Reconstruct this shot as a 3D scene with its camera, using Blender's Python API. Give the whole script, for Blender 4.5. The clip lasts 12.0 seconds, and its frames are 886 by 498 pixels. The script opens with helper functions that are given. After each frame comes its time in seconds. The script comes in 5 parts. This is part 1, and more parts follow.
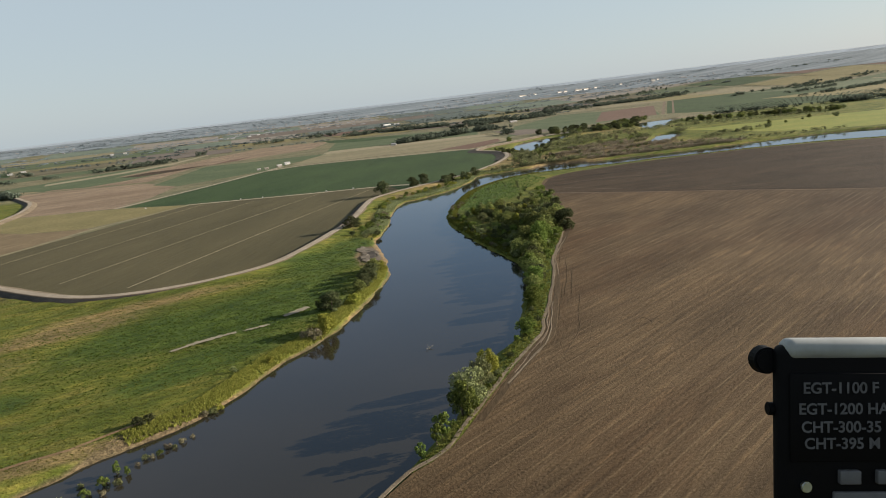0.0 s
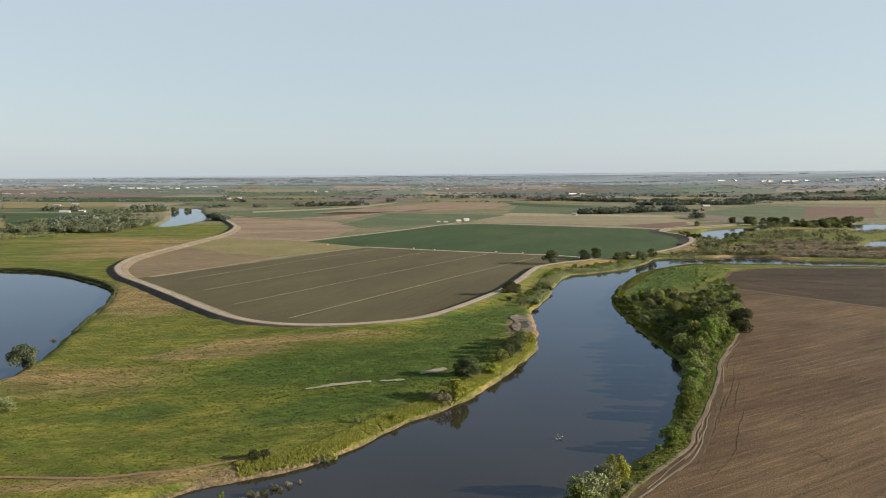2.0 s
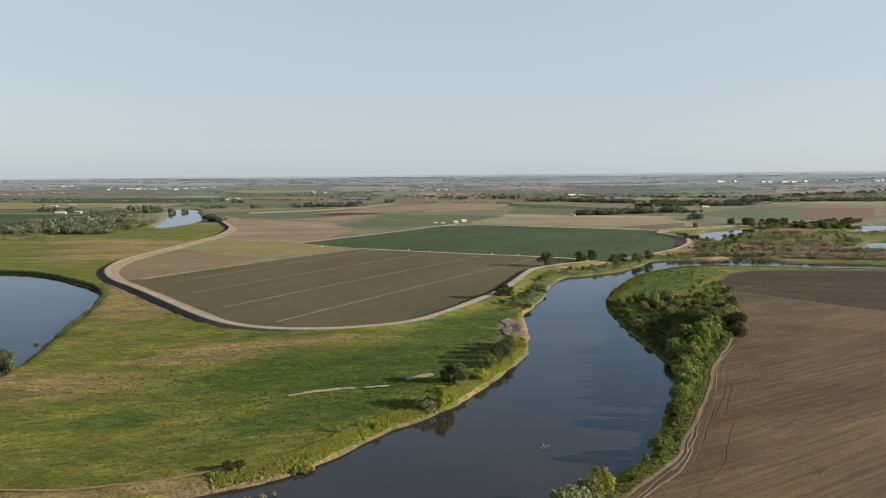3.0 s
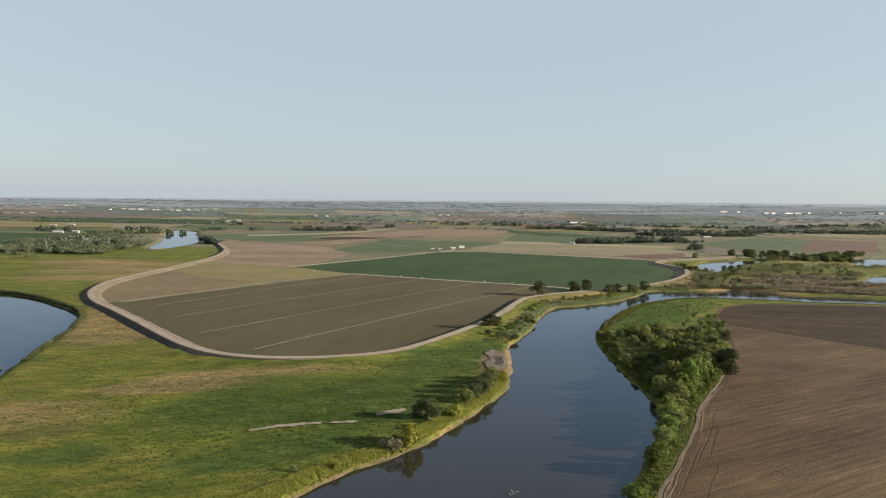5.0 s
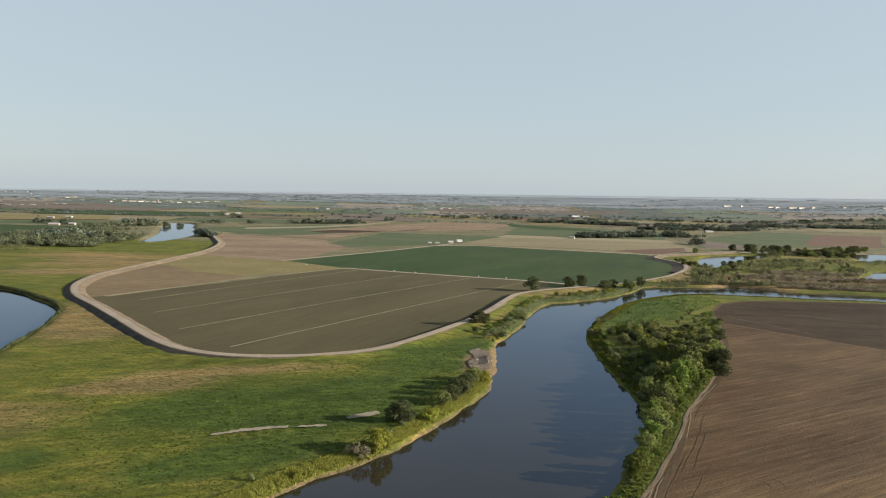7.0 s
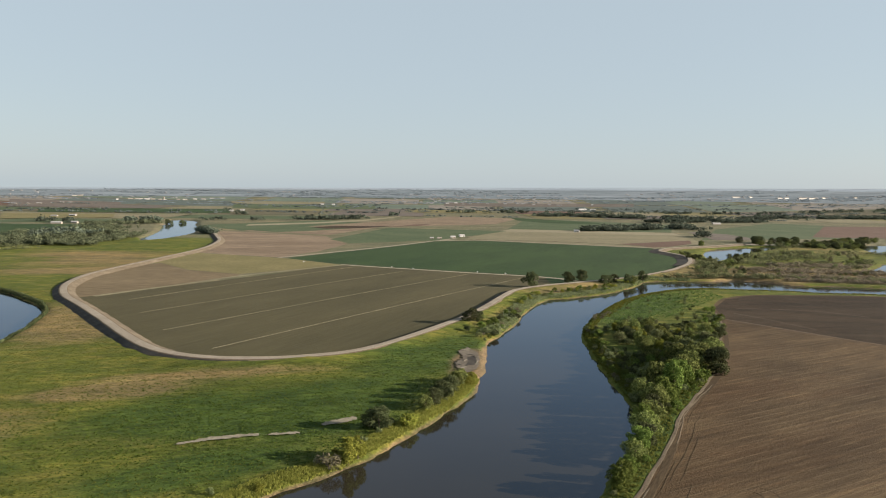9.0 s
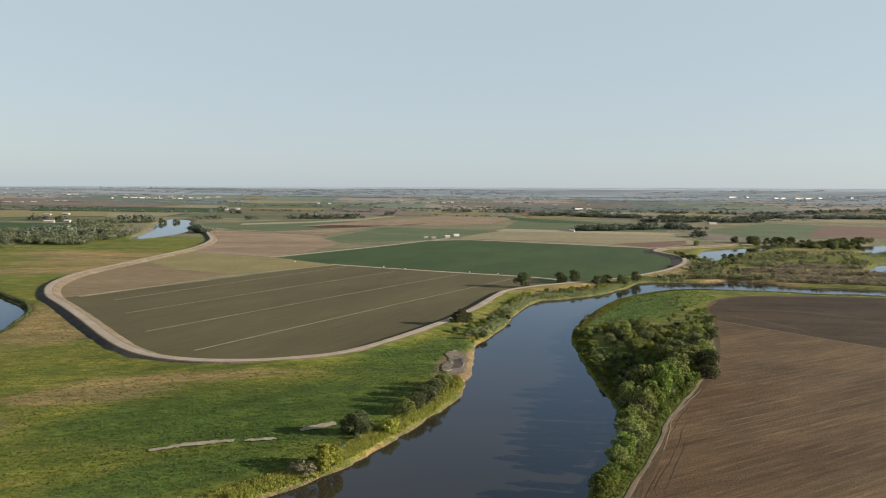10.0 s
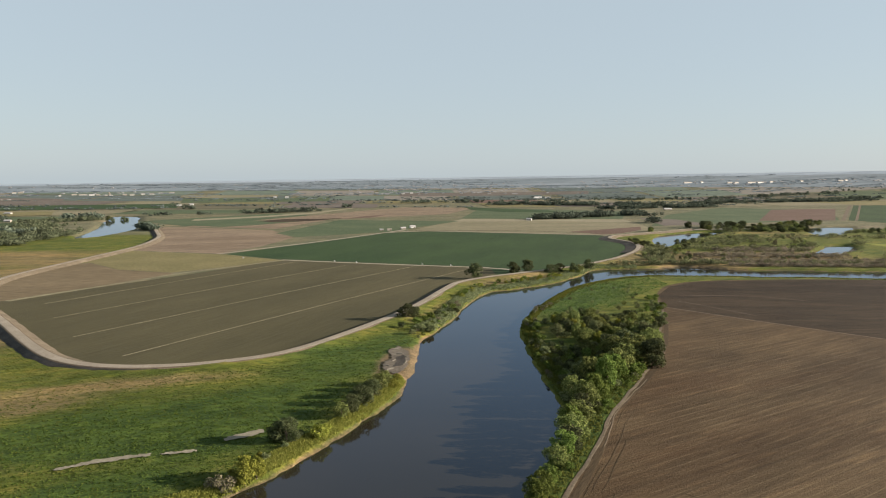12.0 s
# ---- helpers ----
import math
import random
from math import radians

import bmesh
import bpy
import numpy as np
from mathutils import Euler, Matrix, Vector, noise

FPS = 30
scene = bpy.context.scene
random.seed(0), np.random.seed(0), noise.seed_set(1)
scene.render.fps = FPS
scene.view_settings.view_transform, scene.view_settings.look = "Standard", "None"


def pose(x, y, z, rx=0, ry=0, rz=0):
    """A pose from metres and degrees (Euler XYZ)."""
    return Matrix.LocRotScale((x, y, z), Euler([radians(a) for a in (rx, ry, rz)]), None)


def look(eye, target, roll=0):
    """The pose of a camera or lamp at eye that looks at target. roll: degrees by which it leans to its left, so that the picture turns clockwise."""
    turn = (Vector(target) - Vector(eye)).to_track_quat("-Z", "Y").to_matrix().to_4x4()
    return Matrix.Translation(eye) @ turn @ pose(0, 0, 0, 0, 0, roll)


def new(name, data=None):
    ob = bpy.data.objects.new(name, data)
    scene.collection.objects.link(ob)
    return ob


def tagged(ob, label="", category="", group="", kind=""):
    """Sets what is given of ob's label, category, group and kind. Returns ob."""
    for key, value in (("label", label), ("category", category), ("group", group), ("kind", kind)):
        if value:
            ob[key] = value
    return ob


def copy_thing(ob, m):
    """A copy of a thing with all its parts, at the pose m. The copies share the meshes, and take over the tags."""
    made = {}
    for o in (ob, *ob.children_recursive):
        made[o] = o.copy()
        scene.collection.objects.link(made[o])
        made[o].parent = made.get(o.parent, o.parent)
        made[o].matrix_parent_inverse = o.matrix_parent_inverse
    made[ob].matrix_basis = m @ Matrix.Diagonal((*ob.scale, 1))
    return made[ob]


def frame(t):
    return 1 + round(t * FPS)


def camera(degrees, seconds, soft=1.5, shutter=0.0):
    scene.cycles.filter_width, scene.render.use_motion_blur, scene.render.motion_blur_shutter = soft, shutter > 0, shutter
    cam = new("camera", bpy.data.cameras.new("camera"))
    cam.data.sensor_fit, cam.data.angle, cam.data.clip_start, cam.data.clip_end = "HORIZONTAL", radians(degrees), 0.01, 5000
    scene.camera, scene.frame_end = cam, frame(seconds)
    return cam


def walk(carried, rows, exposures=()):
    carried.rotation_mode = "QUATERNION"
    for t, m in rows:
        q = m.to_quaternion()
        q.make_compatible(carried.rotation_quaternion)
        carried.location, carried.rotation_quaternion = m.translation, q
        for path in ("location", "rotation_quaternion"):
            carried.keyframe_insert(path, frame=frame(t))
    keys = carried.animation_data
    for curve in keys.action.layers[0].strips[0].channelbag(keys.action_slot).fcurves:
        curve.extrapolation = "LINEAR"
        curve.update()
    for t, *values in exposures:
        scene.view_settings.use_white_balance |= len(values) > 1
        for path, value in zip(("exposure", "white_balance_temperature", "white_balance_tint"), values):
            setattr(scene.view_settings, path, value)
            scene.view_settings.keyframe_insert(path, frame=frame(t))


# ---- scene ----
cam = camera(65.4, 12.0, soft=1.0)
PATH = [
    (0, (-36.572, -18.722, 90.103), (-35.992, -16.854, 89.685), -6.05),
    (0.5, (-33.316, -15.998, 90.094), (-32.797, -14.113, 89.675), -5.85),
    (1, (-30.026, -13.35, 90.152), (-29.582, -11.435, 89.782), -4.0),
    (1.5, (-27.04, -10.909, 90.329), (-26.787, -8.945, 90.048), -1.3),
    (2, (-24.466, -8.581, 90.54), (-24.361, -6.595, 90.327), 0.3),
    (2.5, (-21.348, -5.483, 90.784), (-21.244, -3.497, 90.574), 0.3),
    (3, (-17.909, -2.252, 91.033), (-17.805, -0.266, 90.822), 0.3),
    (5, (-4.949, 9.49, 91.72), (-4.856, 11.483, 91.582), 1.3),
    (5.5, (-1.81, 12.574, 91.916), (-1.716, 14.567, 91.775), 1.4),
    (6, (1.256, 15.983, 92.033), (1.345, 17.975, 91.89), 1.5),
    (6.5, (4.279, 19.414, 92.149), (4.361, 21.406, 91.999), 1.6),
    (7, (7.409, 22.682, 92.26), (7.492, 24.674, 92.102), 1.5),
    (9, (20.104, 35.665, 92.829), (20.162, 37.657, 92.654), 0.9),
    (9.5, (23.192, 38.976, 92.934), (23.251, 40.967, 92.76), 0.9),
    (10, (26.415, 42.156, 93.058), (26.48, 44.147, 92.881), 1.0),
    (10.5, (29.517, 45.482, 93.114), (29.598, 47.473, 92.938), 1.1),
    (11, (32.52, 48.708, 93.151), (32.611, 50.698, 92.974), 1.0),
    (11.5, (35.937, 51.842, 93.095), (36.055, 53.831, 92.918), 1.0),
    (12, (39.143, 54.664, 93.134), (39.315, 56.647, 92.931), -0.1),
]
walk(cam, [(t, look(eye, target, roll)) for t, eye, target, roll in PATH],
     [(0, 1.88), (0.5, 2.02), (1, 2.15), (1.5, 2.14), (2.2, 2.0), (5, 1.95), (12, 1.95)])

# ---- light: low sun from the east (+x), hazy sky ----
SUN_EL, SUN_AZ = radians(14.5), radians(96)
world = bpy.data.worlds.new("world")
scene.world = world
world.use_nodes = True
wn = world.node_tree.nodes
sky = wn.new("ShaderNodeTexSky")
sky.sky_type = "NISHITA"
sky.sun_disc = False
sky.sun_elevation, sky.sun_rotation = SUN_EL, SUN_AZ
sky.air_density, sky.dust_density, sky.ozone_density = 1.0, 1.0, 1.0
sky.altitude = 100
wn["Background"].inputs["Strength"].default_value = 0.075
# a hazy morning: the haze veils most of the clear sky's colour
veil = wn.new("ShaderNodeMix")
veil.data_type = "RGBA"
veil.inputs[0].default_value = 0.90
veil.inputs[7].default_value = (1.64, 1.92, 2.12, 1)
world.node_tree.links.new(sky.outputs[0], veil.inputs[6])
world.node_tree.links.new(veil.outputs[2], wn["Background"].inputs["Color"])
sun_data = bpy.data.lights.new("sun", "SUN")
sun_data.energy, sun_data.angle, sun_data.color = 4.55, radians(0.6), (1.0, 0.87, 0.72)
sun = new("sun", sun_data)
sun.matrix_world = look((900 * math.cos(SUN_EL) * math.sin(SUN_AZ), 900 * math.cos(SUN_EL) * math.cos(SUN_AZ), 900 * math.sin(SUN_EL)), (0, 0, 0))


# ---- materials ----
def mat(name):
    m = bpy.data.materials.new(name)
    m.use_nodes = True
    nt = m.node_tree
    return m, nt.nodes, nt.links, nt.nodes["Principled BSDF"]


def noise_node(n, l, scale, detail=4.0, rough=0.6, stretch=None, turn=0.0):
    """Noise in world metres: scale is the size of a blotch in metres."""
    geo = n.new("ShaderNodeNewGeometry")
    mp = n.new("ShaderNodeMapping")
    mp.inputs["Rotation"].default_value = (0, 0, turn)
    if stretch:
        mp.vector_type = "TEXTURE"
        mp.inputs["Scale"].default_value = stretch
    l.new(geo.outputs["Position"], mp.inputs["Vector"])
    t = n.new("ShaderNodeTexNoise")
    t.inputs["Scale"].default_value = 1.0 / scale
    t.inputs["Detail"].default_value = detail
    t.inputs["Roughness"].default_value = rough
    l.new(mp.outputs[0], t.inputs["Vector"])
    return t.outputs["Fac"]


def ramp(n, l, fac, stops):
    r = n.new("ShaderNodeValToRGB")
    e = r.color_ramp.elements
    while len(e) < len(stops):
        e.new(0.5)
    for k, (p, c) in zip(e, stops):
        k.position, k.color = p, (*c, 1)
    l.new(fac, r.inputs["Fac"])
    return r.outputs["Color"]


def mixc(n, l, fac, a, b, how="MIX"):
    m = n.new("ShaderNodeMix")
    m.data_type, m.blend_type = "RGBA", how
    for v, s in ((fac, m.inputs["Factor"]), (a, m.inputs["A"]), (b, m.inputs["B"])):
        s = {"Factor": m.inputs[0], "A": m.inputs[6], "B": m.inputs[7]}[s.name] if s.name in ("Factor", "A", "B") else s
        if isinstance(v, (int, float)):
            s.default_value = v
        elif isinstance(v, tuple):
            s.default_value = (*v, 1)
        else:
            l.new(v, s)
    return m.outputs[2]


def bump(n, l, b, height, dist, strength=1.0):
    k = n.new("ShaderNodeBump")
    k.inputs["Distance"].default_value = dist
    k.inputs["Strength"].default_value = strength
    l.new(height, k.inputs["Height"])
    l.new(k.outputs[0], b.inputs["Normal"])


def soil(name, dark, light, fine=1.2, coarse=45.0, stretch=None, turn=0.0, relief=0.15, rough=0.95):
    """Earth, stubble or crop seen from the air: fine grain over broad blotches."""
    m, n, l, b = mat(name)
    f = noise_node(n, l, fine, 5, 0.7, stretch, turn)
    c = noise_node(n, l, coarse, 4, 0.6, stretch, turn)
    c1 = ramp(n, l, c, [(0.3, dark), (0.7, light)])
    g = ramp(n, l, f, [(0.3, (0.62, 0.62, 0.62)), (0.7, (1.3, 1.3, 1.3))])
    l.new(mixc(n, l, 1.0, c1, g, "MULTIPLY"), b.inputs["Base Color"])
    b.inputs["Roughness"].default_value = rough
    b.inputs["Specular IOR Level"].default_value = 0.1
    bump(n, l, b, f, relief)
    return m


def rows_soil(name, dark, light, turn, gap, line, amount=0.5, coarse=60.0, relief=0.2, contrast=0.2, patch=0.0):
    """Worked ground with drill or furrow lines every gap metres, running along the angle turn."""
    m, n, l, b = mat(name)
    c = noise_node(n, l, coarse, 4, 0.6, (3.0, 1.0, 1.0), turn)
    streak = noise_node(n, l, 1.9, 5, 0.68, (24.0, 1.0, 1.0), turn)
    grain = noise_node(n, l, 0.9, 4, 0.7)
    geo = n.new("ShaderNodeNewGeometry")
    mp = n.new("ShaderNodeMapping")
    mp.vector_type = "TEXTURE"
    mp.inputs["Rotation"].default_value = (0, 0, turn)
    l.new(geo.outputs["Position"], mp.inputs["Vector"])
    w = n.new("ShaderNodeTexWave")
    w.bands_direction = "Y"
    w.inputs["Scale"].default_value = 0.314 / gap
    w.inputs["Distortion"].default_value = 0.5
    w.inputs["Detail"].default_value = 2
    w.inputs["Detail Scale"].default_value = 0.05
    l.new(mp.outputs[0], w.inputs["Vector"])
    base = ramp(n, l, c, [(0.32, dark), (0.68, light)])
    s = ramp(n, l, streak, [(0.32, (1 - contrast,) * 3), (0.72, (1 + contrast,) * 3)])
    base = mixc(n, l, 0.9, base, s, "MULTIPLY")
    g = ramp(n, l, grain, [(0.3, (0.86, 0.86, 0.86)), (0.7, (1.14, 1.14, 1.14))])
    base = mixc(n, l, 0.9, base, g, "MULTIPLY")
    if patch:
        spread = noise_node(n, l, 75, 6, 0.66, (2.6, 1.0, 1.0), turn)
        base = mixc(n, l, patch, base, ramp(n, l, spread, [(0.34, (1.26, 1.26, 1.22)), (0.48, (1.0, 1.02, 1.02)), (0.62, (0.78, 0.72, 0.68))]), "MULTIPLY")
        # the soil colour darkens towards the east
        geo2 = n.new("ShaderNodeNewGeometry")
        xyz = n.new("ShaderNodeSeparateXYZ")
        l.new(geo2.outputs["Position"], xyz.inputs[0])
        toned = n.new("ShaderNodeMath")
        toned.operation = "MULTIPLY_ADD"
        l.new(noise_node(n, l, 110, 5, 0.65, (2.0, 1.0, 1.0), turn), toned.inputs[0])
        toned.inputs[1].default_value = 220
        l.new(xyz.outputs["X"], toned.inputs[2])
        span = n.new("ShaderNodeMapRange")
        span.inputs["From Min"].default_value, span.inputs["From Max"].default_value = 330, 500
        l.new(toned.outputs[0], span.inputs["Value"])
        base = mixc(n, l, span.outputs[0], base, mixc(n, l, 1.0, base, (0.62, 0.60, 0.59), "MULTIPLY"))
        dash = noise_node(n, l, 2.6, 3, 0.55, (11.0, 1.0, 1.0), turn + 0.02)
        base = mixc(n, l, patch, base, ramp(n, l, dash, [(0.56, (1, 1, 1)), (0.72, (1.5, 1.46, 1.4))]), "MULTIPLY")
    crest = ramp(n, l, w.outputs["Fac"], [(0.945, (0, 0, 0)), (0.992, (amount, amount, amount))])
    breakup = mixc(n, l, 1.0, crest, ramp(n, l, noise_node(n, l, 25, 3, 0.6), [(0.42, (0, 0, 0)), (0.66, (1, 1, 1))]), "MULTIPLY")
    l.new(mixc(n, l, breakup, base, line), b.inputs["Base Color"])
    b.inputs["Roughness"].default_value = 0.95
    b.inputs["Specular IOR Level"].default_value = 0.1
    clods = n.new("ShaderNodeMath")
    clods.operation = "ADD"
    l.new(streak, clods.inputs[0])
    l.new(grain, clods.inputs[1])
    bump(n, l, b, clods.outputs[0], relief)
    return m


def meadow_material():
    """Rough pasture: attribute cover holds lush (r), dry (g), bare (b) and tilled land (alpha)."""
    m, n, l, b = mat("meadow_ground")
    at = n.new("ShaderNodeAttribute")
    at.attribute_name = "cover"
    sep = n.new("ShaderNodeSeparateColor")
    l.new(at.outputs["Color"], sep.inputs[0])
    fine = noise_node(n, l, 1.0, 5, 0.7)
    mid = noise_node(n, l, 12, 6, 0.68, (2.0, 1, 1), 0.3)
    wide = noise_node(n, l, 46, 7, 0.68, (2.0, 1, 1), 0.35)
    olive = ramp(n, l, mid, [(0.3, (0.038, 0.055, 0.009)), (0.5, (0.065, 0.077, 0.014)), (0.7, (0.110, 0.101, 0.026))])
    lush = ramp(n, l, mid, [(0.3, (0.021, 0.039, 0.009)), (0.55, (0.037, 0.060, 0.012)), (0.75, (0.064, 0.083, 0.017))])
    dry = ramp(n, l, mid, [(0.3, (0.086, 0.068, 0.030)), (0.7, (0.165, 0.126, 0.062))])
    bare = ramp(n, l, fine, [(0.3, (0.058, 0.044, 0.027)), (0.7, (0.125, 0.097, 0.062))])

    def mask(channel, soft, about):
        a = n.new("ShaderNodeMath")
        a.operation = "MULTIPLY_ADD"
        l.new(about, a.inputs[0])
        a.inputs[1].default_value = soft
        l.new(channel, a.inputs[2])
        r = n.new("ShaderNodeMapRange")
        r.inputs["From Min"].default_value = 0.35 + soft / 2
        r.inputs["From Max"].default_value = 0.65 + soft / 2
        l.new(a.outputs[0], r.inputs["Value"])
        return r.outputs[0]
    c = mixc(n, l, mask(sep.outputs[0], 0.9, wide), olive, lush)
    c = mixc(n, l, mask(sep.outputs[1], 1.0, wide), c, dry)
    c = mixc(n, l, mask(sep.outputs[2], 0.5, mid), c, bare)
    farm = ramp(n, l, wide, [(0.3, (0.066, 0.074, 0.046)), (0.5, (0.096, 0.094, 0.062)), (0.7, (0.128, 0.112, 0.082))])
    c = mixc(n, l, at.outputs["Alpha"], c, farm)
    # leaning swathes of grass, in two directions, and the grain of single tufts
    swathe = ramp(n, l, noise_node(n, l, 2.4, 5, 0.62, (6.0, 1, 1), 0.30), [(0.34, (0.70, 0.74, 0.70)), (0.66, (1.30, 1.26, 1.22))])
    cross = ramp(n, l, noise_node(n, l, 3.0, 4, 0.62, (5.0, 1, 1), -0.45), [(0.36, (0.80, 0.82, 0.80)), (0.66, (1.22, 1.18, 1.14))])
    broad = ramp(n, l, noise_node(n, l, 20, 5, 0.7, (5.0, 1, 1), 0.08), [(0.34, (0.76, 0.80, 0.80)), (0.66, (1.32, 1.24, 1.16))])
    c = mixc(n, l, 0.8, c, broad, "MULTIPLY")
    sweep = ramp(n, l, noise_node(n, l, 60, 6, 0.7, (3.5, 1, 1), -0.05), [(0.36, (0.80, 0.86, 0.84)), (0.5, (1.0, 1.0, 1.0)), (0.66, (1.36, 1.20, 1.16))])
    c = mixc(n, l, 0.8, c, sweep, "MULTIPLY")
    c = mixc(n, l, 0.9, c, swathe, "MULTIPLY")
    c = mixc(n, l, 0.8, c, cross, "MULTIPLY")
    g = ramp(n, l, fine, [(0.34, (0.70, 0.70, 0.70)), (0.66, (1.28, 1.28, 1.28))])
    l.new(mixc(n, l, 0.9, c, g, "MULTIPLY"), b.inputs["Base Color"])
    b.inputs["Roughness"].default_value = 0.95
    b.inputs["Specular IOR Level"].default_value = 0.1
    tall = n.new("ShaderNodeMath")
    tall.operation = "MULTIPLY_ADD"
    l.new(noise_node(n, l, 6.0, 5, 0.65, (2.2, 1, 1), 0.35), tall.inputs[0])
    tall.inputs[1].default_value = 2.4
    l.new(fine, tall.inputs[2])
    bump(n, l, b, tall.outputs[0], 0.55)
    return m


def water_material():
    """Still murky river water: a blue-grey sky mirror over brown-green depth."""
    m, n, l, b = mat("river_water")
    n.remove(b)
    c = noise_node(n, l, 70, 3, 0.5)
    murk = n.new("ShaderNodeBsdfDiffuse")
    l.new(ramp(n, l, c, [(0.3, (0.0155, 0.0135, 0.0088)), (0.7, (0.021, 0.0178, 0.0115))]), murk.inputs["Color"])
    gloss = n.new("ShaderNodeBsdfGlossy")
    gloss.inputs["Roughness"].default_value = 0.06
    ripple = n.new("ShaderNodeBump")
    ripple.inputs["Distance"].default_value = 0.03
    ripple.inputs["Strength"].default_value = 0.22
    l.new(noise_node(n, l, 1.1, 3, 0.6), ripple.inputs["Height"])
    l.new(ripple.outputs[0], gloss.inputs["Normal"])
    edge = n.new("ShaderNodeFresnel")
    edge.inputs["IOR"].default_value = 1.33
    # blue put into the gloss tint, imitating ripples that mirror higher sky
    l.new(ramp(n, l, edge.outputs[0], [(0.08, (0.58, 0.74, 1.0)), (0.28, (0.62, 0.78, 1.0)), (0.6, (0.83, 0.90, 1.0))]), gloss.inputs["Color"])
    mx = n.new("ShaderNodeMixShader")
    l.new(edge.outputs[0], mx.inputs[0])
    l.new(murk.outputs[0], mx.inputs[1])
    l.new(gloss.outputs[0], mx.inputs[2])
    l.new(mx.outputs[0], n["Material Output"].inputs["Surface"])
    return m


def leaf_material(name, dark, light, through_light=0.25, spread=1.0):
    """Foliage: every clump and every plant a little different."""
    m, n, l, b = mat(name)
    geo = n.new("ShaderNodeNewGeometry")
    info = n.new("ShaderNodeObjectInfo")
    c = ramp(n, l, geo.outputs["Random Per Island"], [(0.0, tuple((1 - 0.3 * spread) * k for k in dark)), (0.7, tuple((1 + 0.1 * spread) * k for k in light)), (1.0, tuple((1 + 0.5 * spread) * k for k in light))])
    hsv = n.new("ShaderNodeHueSaturation")
    r = n.new("ShaderNodeMapRange")
    r.inputs["To Min"].default_value, r.inputs["To Max"].default_value = 0.7, 1.3
    l.new(info.outputs["Random"], r.inputs["Value"])
    own = n.new("ShaderNodeAttribute")
    own.attribute_name = "tint"
    tinted = n.new("ShaderNodeMath")
    tinted.operation = "ADD"
    l.new(r.outputs[0], tinted.inputs[0])
    l.new(own.outputs["Fac"], tinted.inputs[1])
    l.new(tinted.outputs[0], hsv.inputs["Value"])
    r2 = n.new("ShaderNodeMapRange")
    r2.inputs["To Min"].default_value, r2.inputs["To Max"].default_value = 0.485, 0.515
    l.new(info.outputs["Random"], r2.inputs["Value"])
    l.new(r2.outputs[0], hsv.inputs["Hue"])
    l.new(c, hsv.inputs["Color"])
    l.new(hsv.outputs[0], b.inputs["Base Color"])
    b.inputs["Roughness"].default_value = 0.9
    b.inputs["Specular IOR Level"].default_value = 0.04
    tr = n.new("ShaderNodeBsdfTranslucent")
    l.new(hsv.outputs[0], tr.inputs["Color"])
    mx = n.new("ShaderNodeMixShader")
    mx.inputs[0].default_value = through_light
    l.new(b.outputs[0], mx.inputs[1])
    l.new(tr.outputs[0], mx.inputs[2])
    l.new(mx.outputs[0], n["Material Output"].inputs["Surface"])
    return m


def plain(name, colour, rough=0.8, metal=0.0, grain=0.5, gloss=0.5):
    m, n, l, b = mat(name)
    b.inputs["Specular IOR Level"].default_value = gloss
    f = noise_node(n, l, grain, 4, 0.6)
    lo, hi = tuple(0.8 * c for c in colour), tuple(min(1, 1.15 * c) for c in colour)
    l.new(ramp(n, l, f, [(0.3, lo), (0.7, hi)]), b.inputs["Base Color"])
    b.inputs["Roughness"].default_value = rough
    b.inputs["Metallic"].default_value = metal
    return m


M_MEADOW = meadow_material()
M_WATER = water_material()
M_PLOUGH = rows_soil("ploughed_soil", (0.0438, 0.0292, 0.0156), (0.0759, 0.0508, 0.0278), radians(27), 4.4, (0.110, 0.080, 0.045), 0.70, 30.0, 0.24, 0.36, 1.0)
M_PLOUGH_DARK = rows_soil("ploughed_soil_dark", (0.0241, 0.0163, 0.0099), (0.0421, 0.0287, 0.0171), radians(-8), 4.4, (0.085, 0.062, 0.038), 0.5, 30.0, 0.3, 0.5, 0.9)
M_SEEDED = rows_soil("seeded_soil", (0.0446, 0.0403, 0.0209), (0.0622, 0.0547, 0.0288), radians(62), 6.0, (0.072, 0.066, 0.039), 0.35)
M_GREEN = rows_soil("young_crop", (0.0182, 0.0355, 0.0132), (0.0288, 0.0493, 0.0176), radians(62), 6.0, (0.040, 0.056, 0.025), 0.3)
M_FALLOW = soil("fallow_soil", (0.0936, 0.0718, 0.0424), (0.1352, 0.1030, 0.0627), 3, 60, (5, 1, 1), radians(20))
M_KHAKI = soil("khaki_stubble", (0.1080, 0.0970, 0.0430), (0.1440, 0.1220, 0.0580), 3, 50)
M_PINK = rows_soil("pinkish_soil", (0.1226, 0.0907, 0.0627), (0.1714, 0.1298, 0.0921), radians(5), 9.0, (0.225, 0.168, 0.108), 0.5, 60.0, 0.2, 0.65)
M_STRAW = soil("straw_field", (0.1184, 0.1049, 0.0654), (0.1598, 0.1431, 0.0912), 4, 70, (4, 1, 1), 0.1)
M_PALE = soil("pale_straw", (0.1600, 0.1420, 0.0940), (0.2000, 0.1780, 0.1240), 4, 70, (4, 1, 1), 0.1)
# far field colours lean to blue-grey, imitating haze
M_FARGREEN = soil("far_green_field", (0.0437, 0.0626, 0.0317), (0.0672, 0.0835, 0.0440), 6, 90)
M_FARBROWN = soil("far_brown_field", (0.080, 0.068, 0.058), (0.112, 0.094, 0.080), 6, 90)
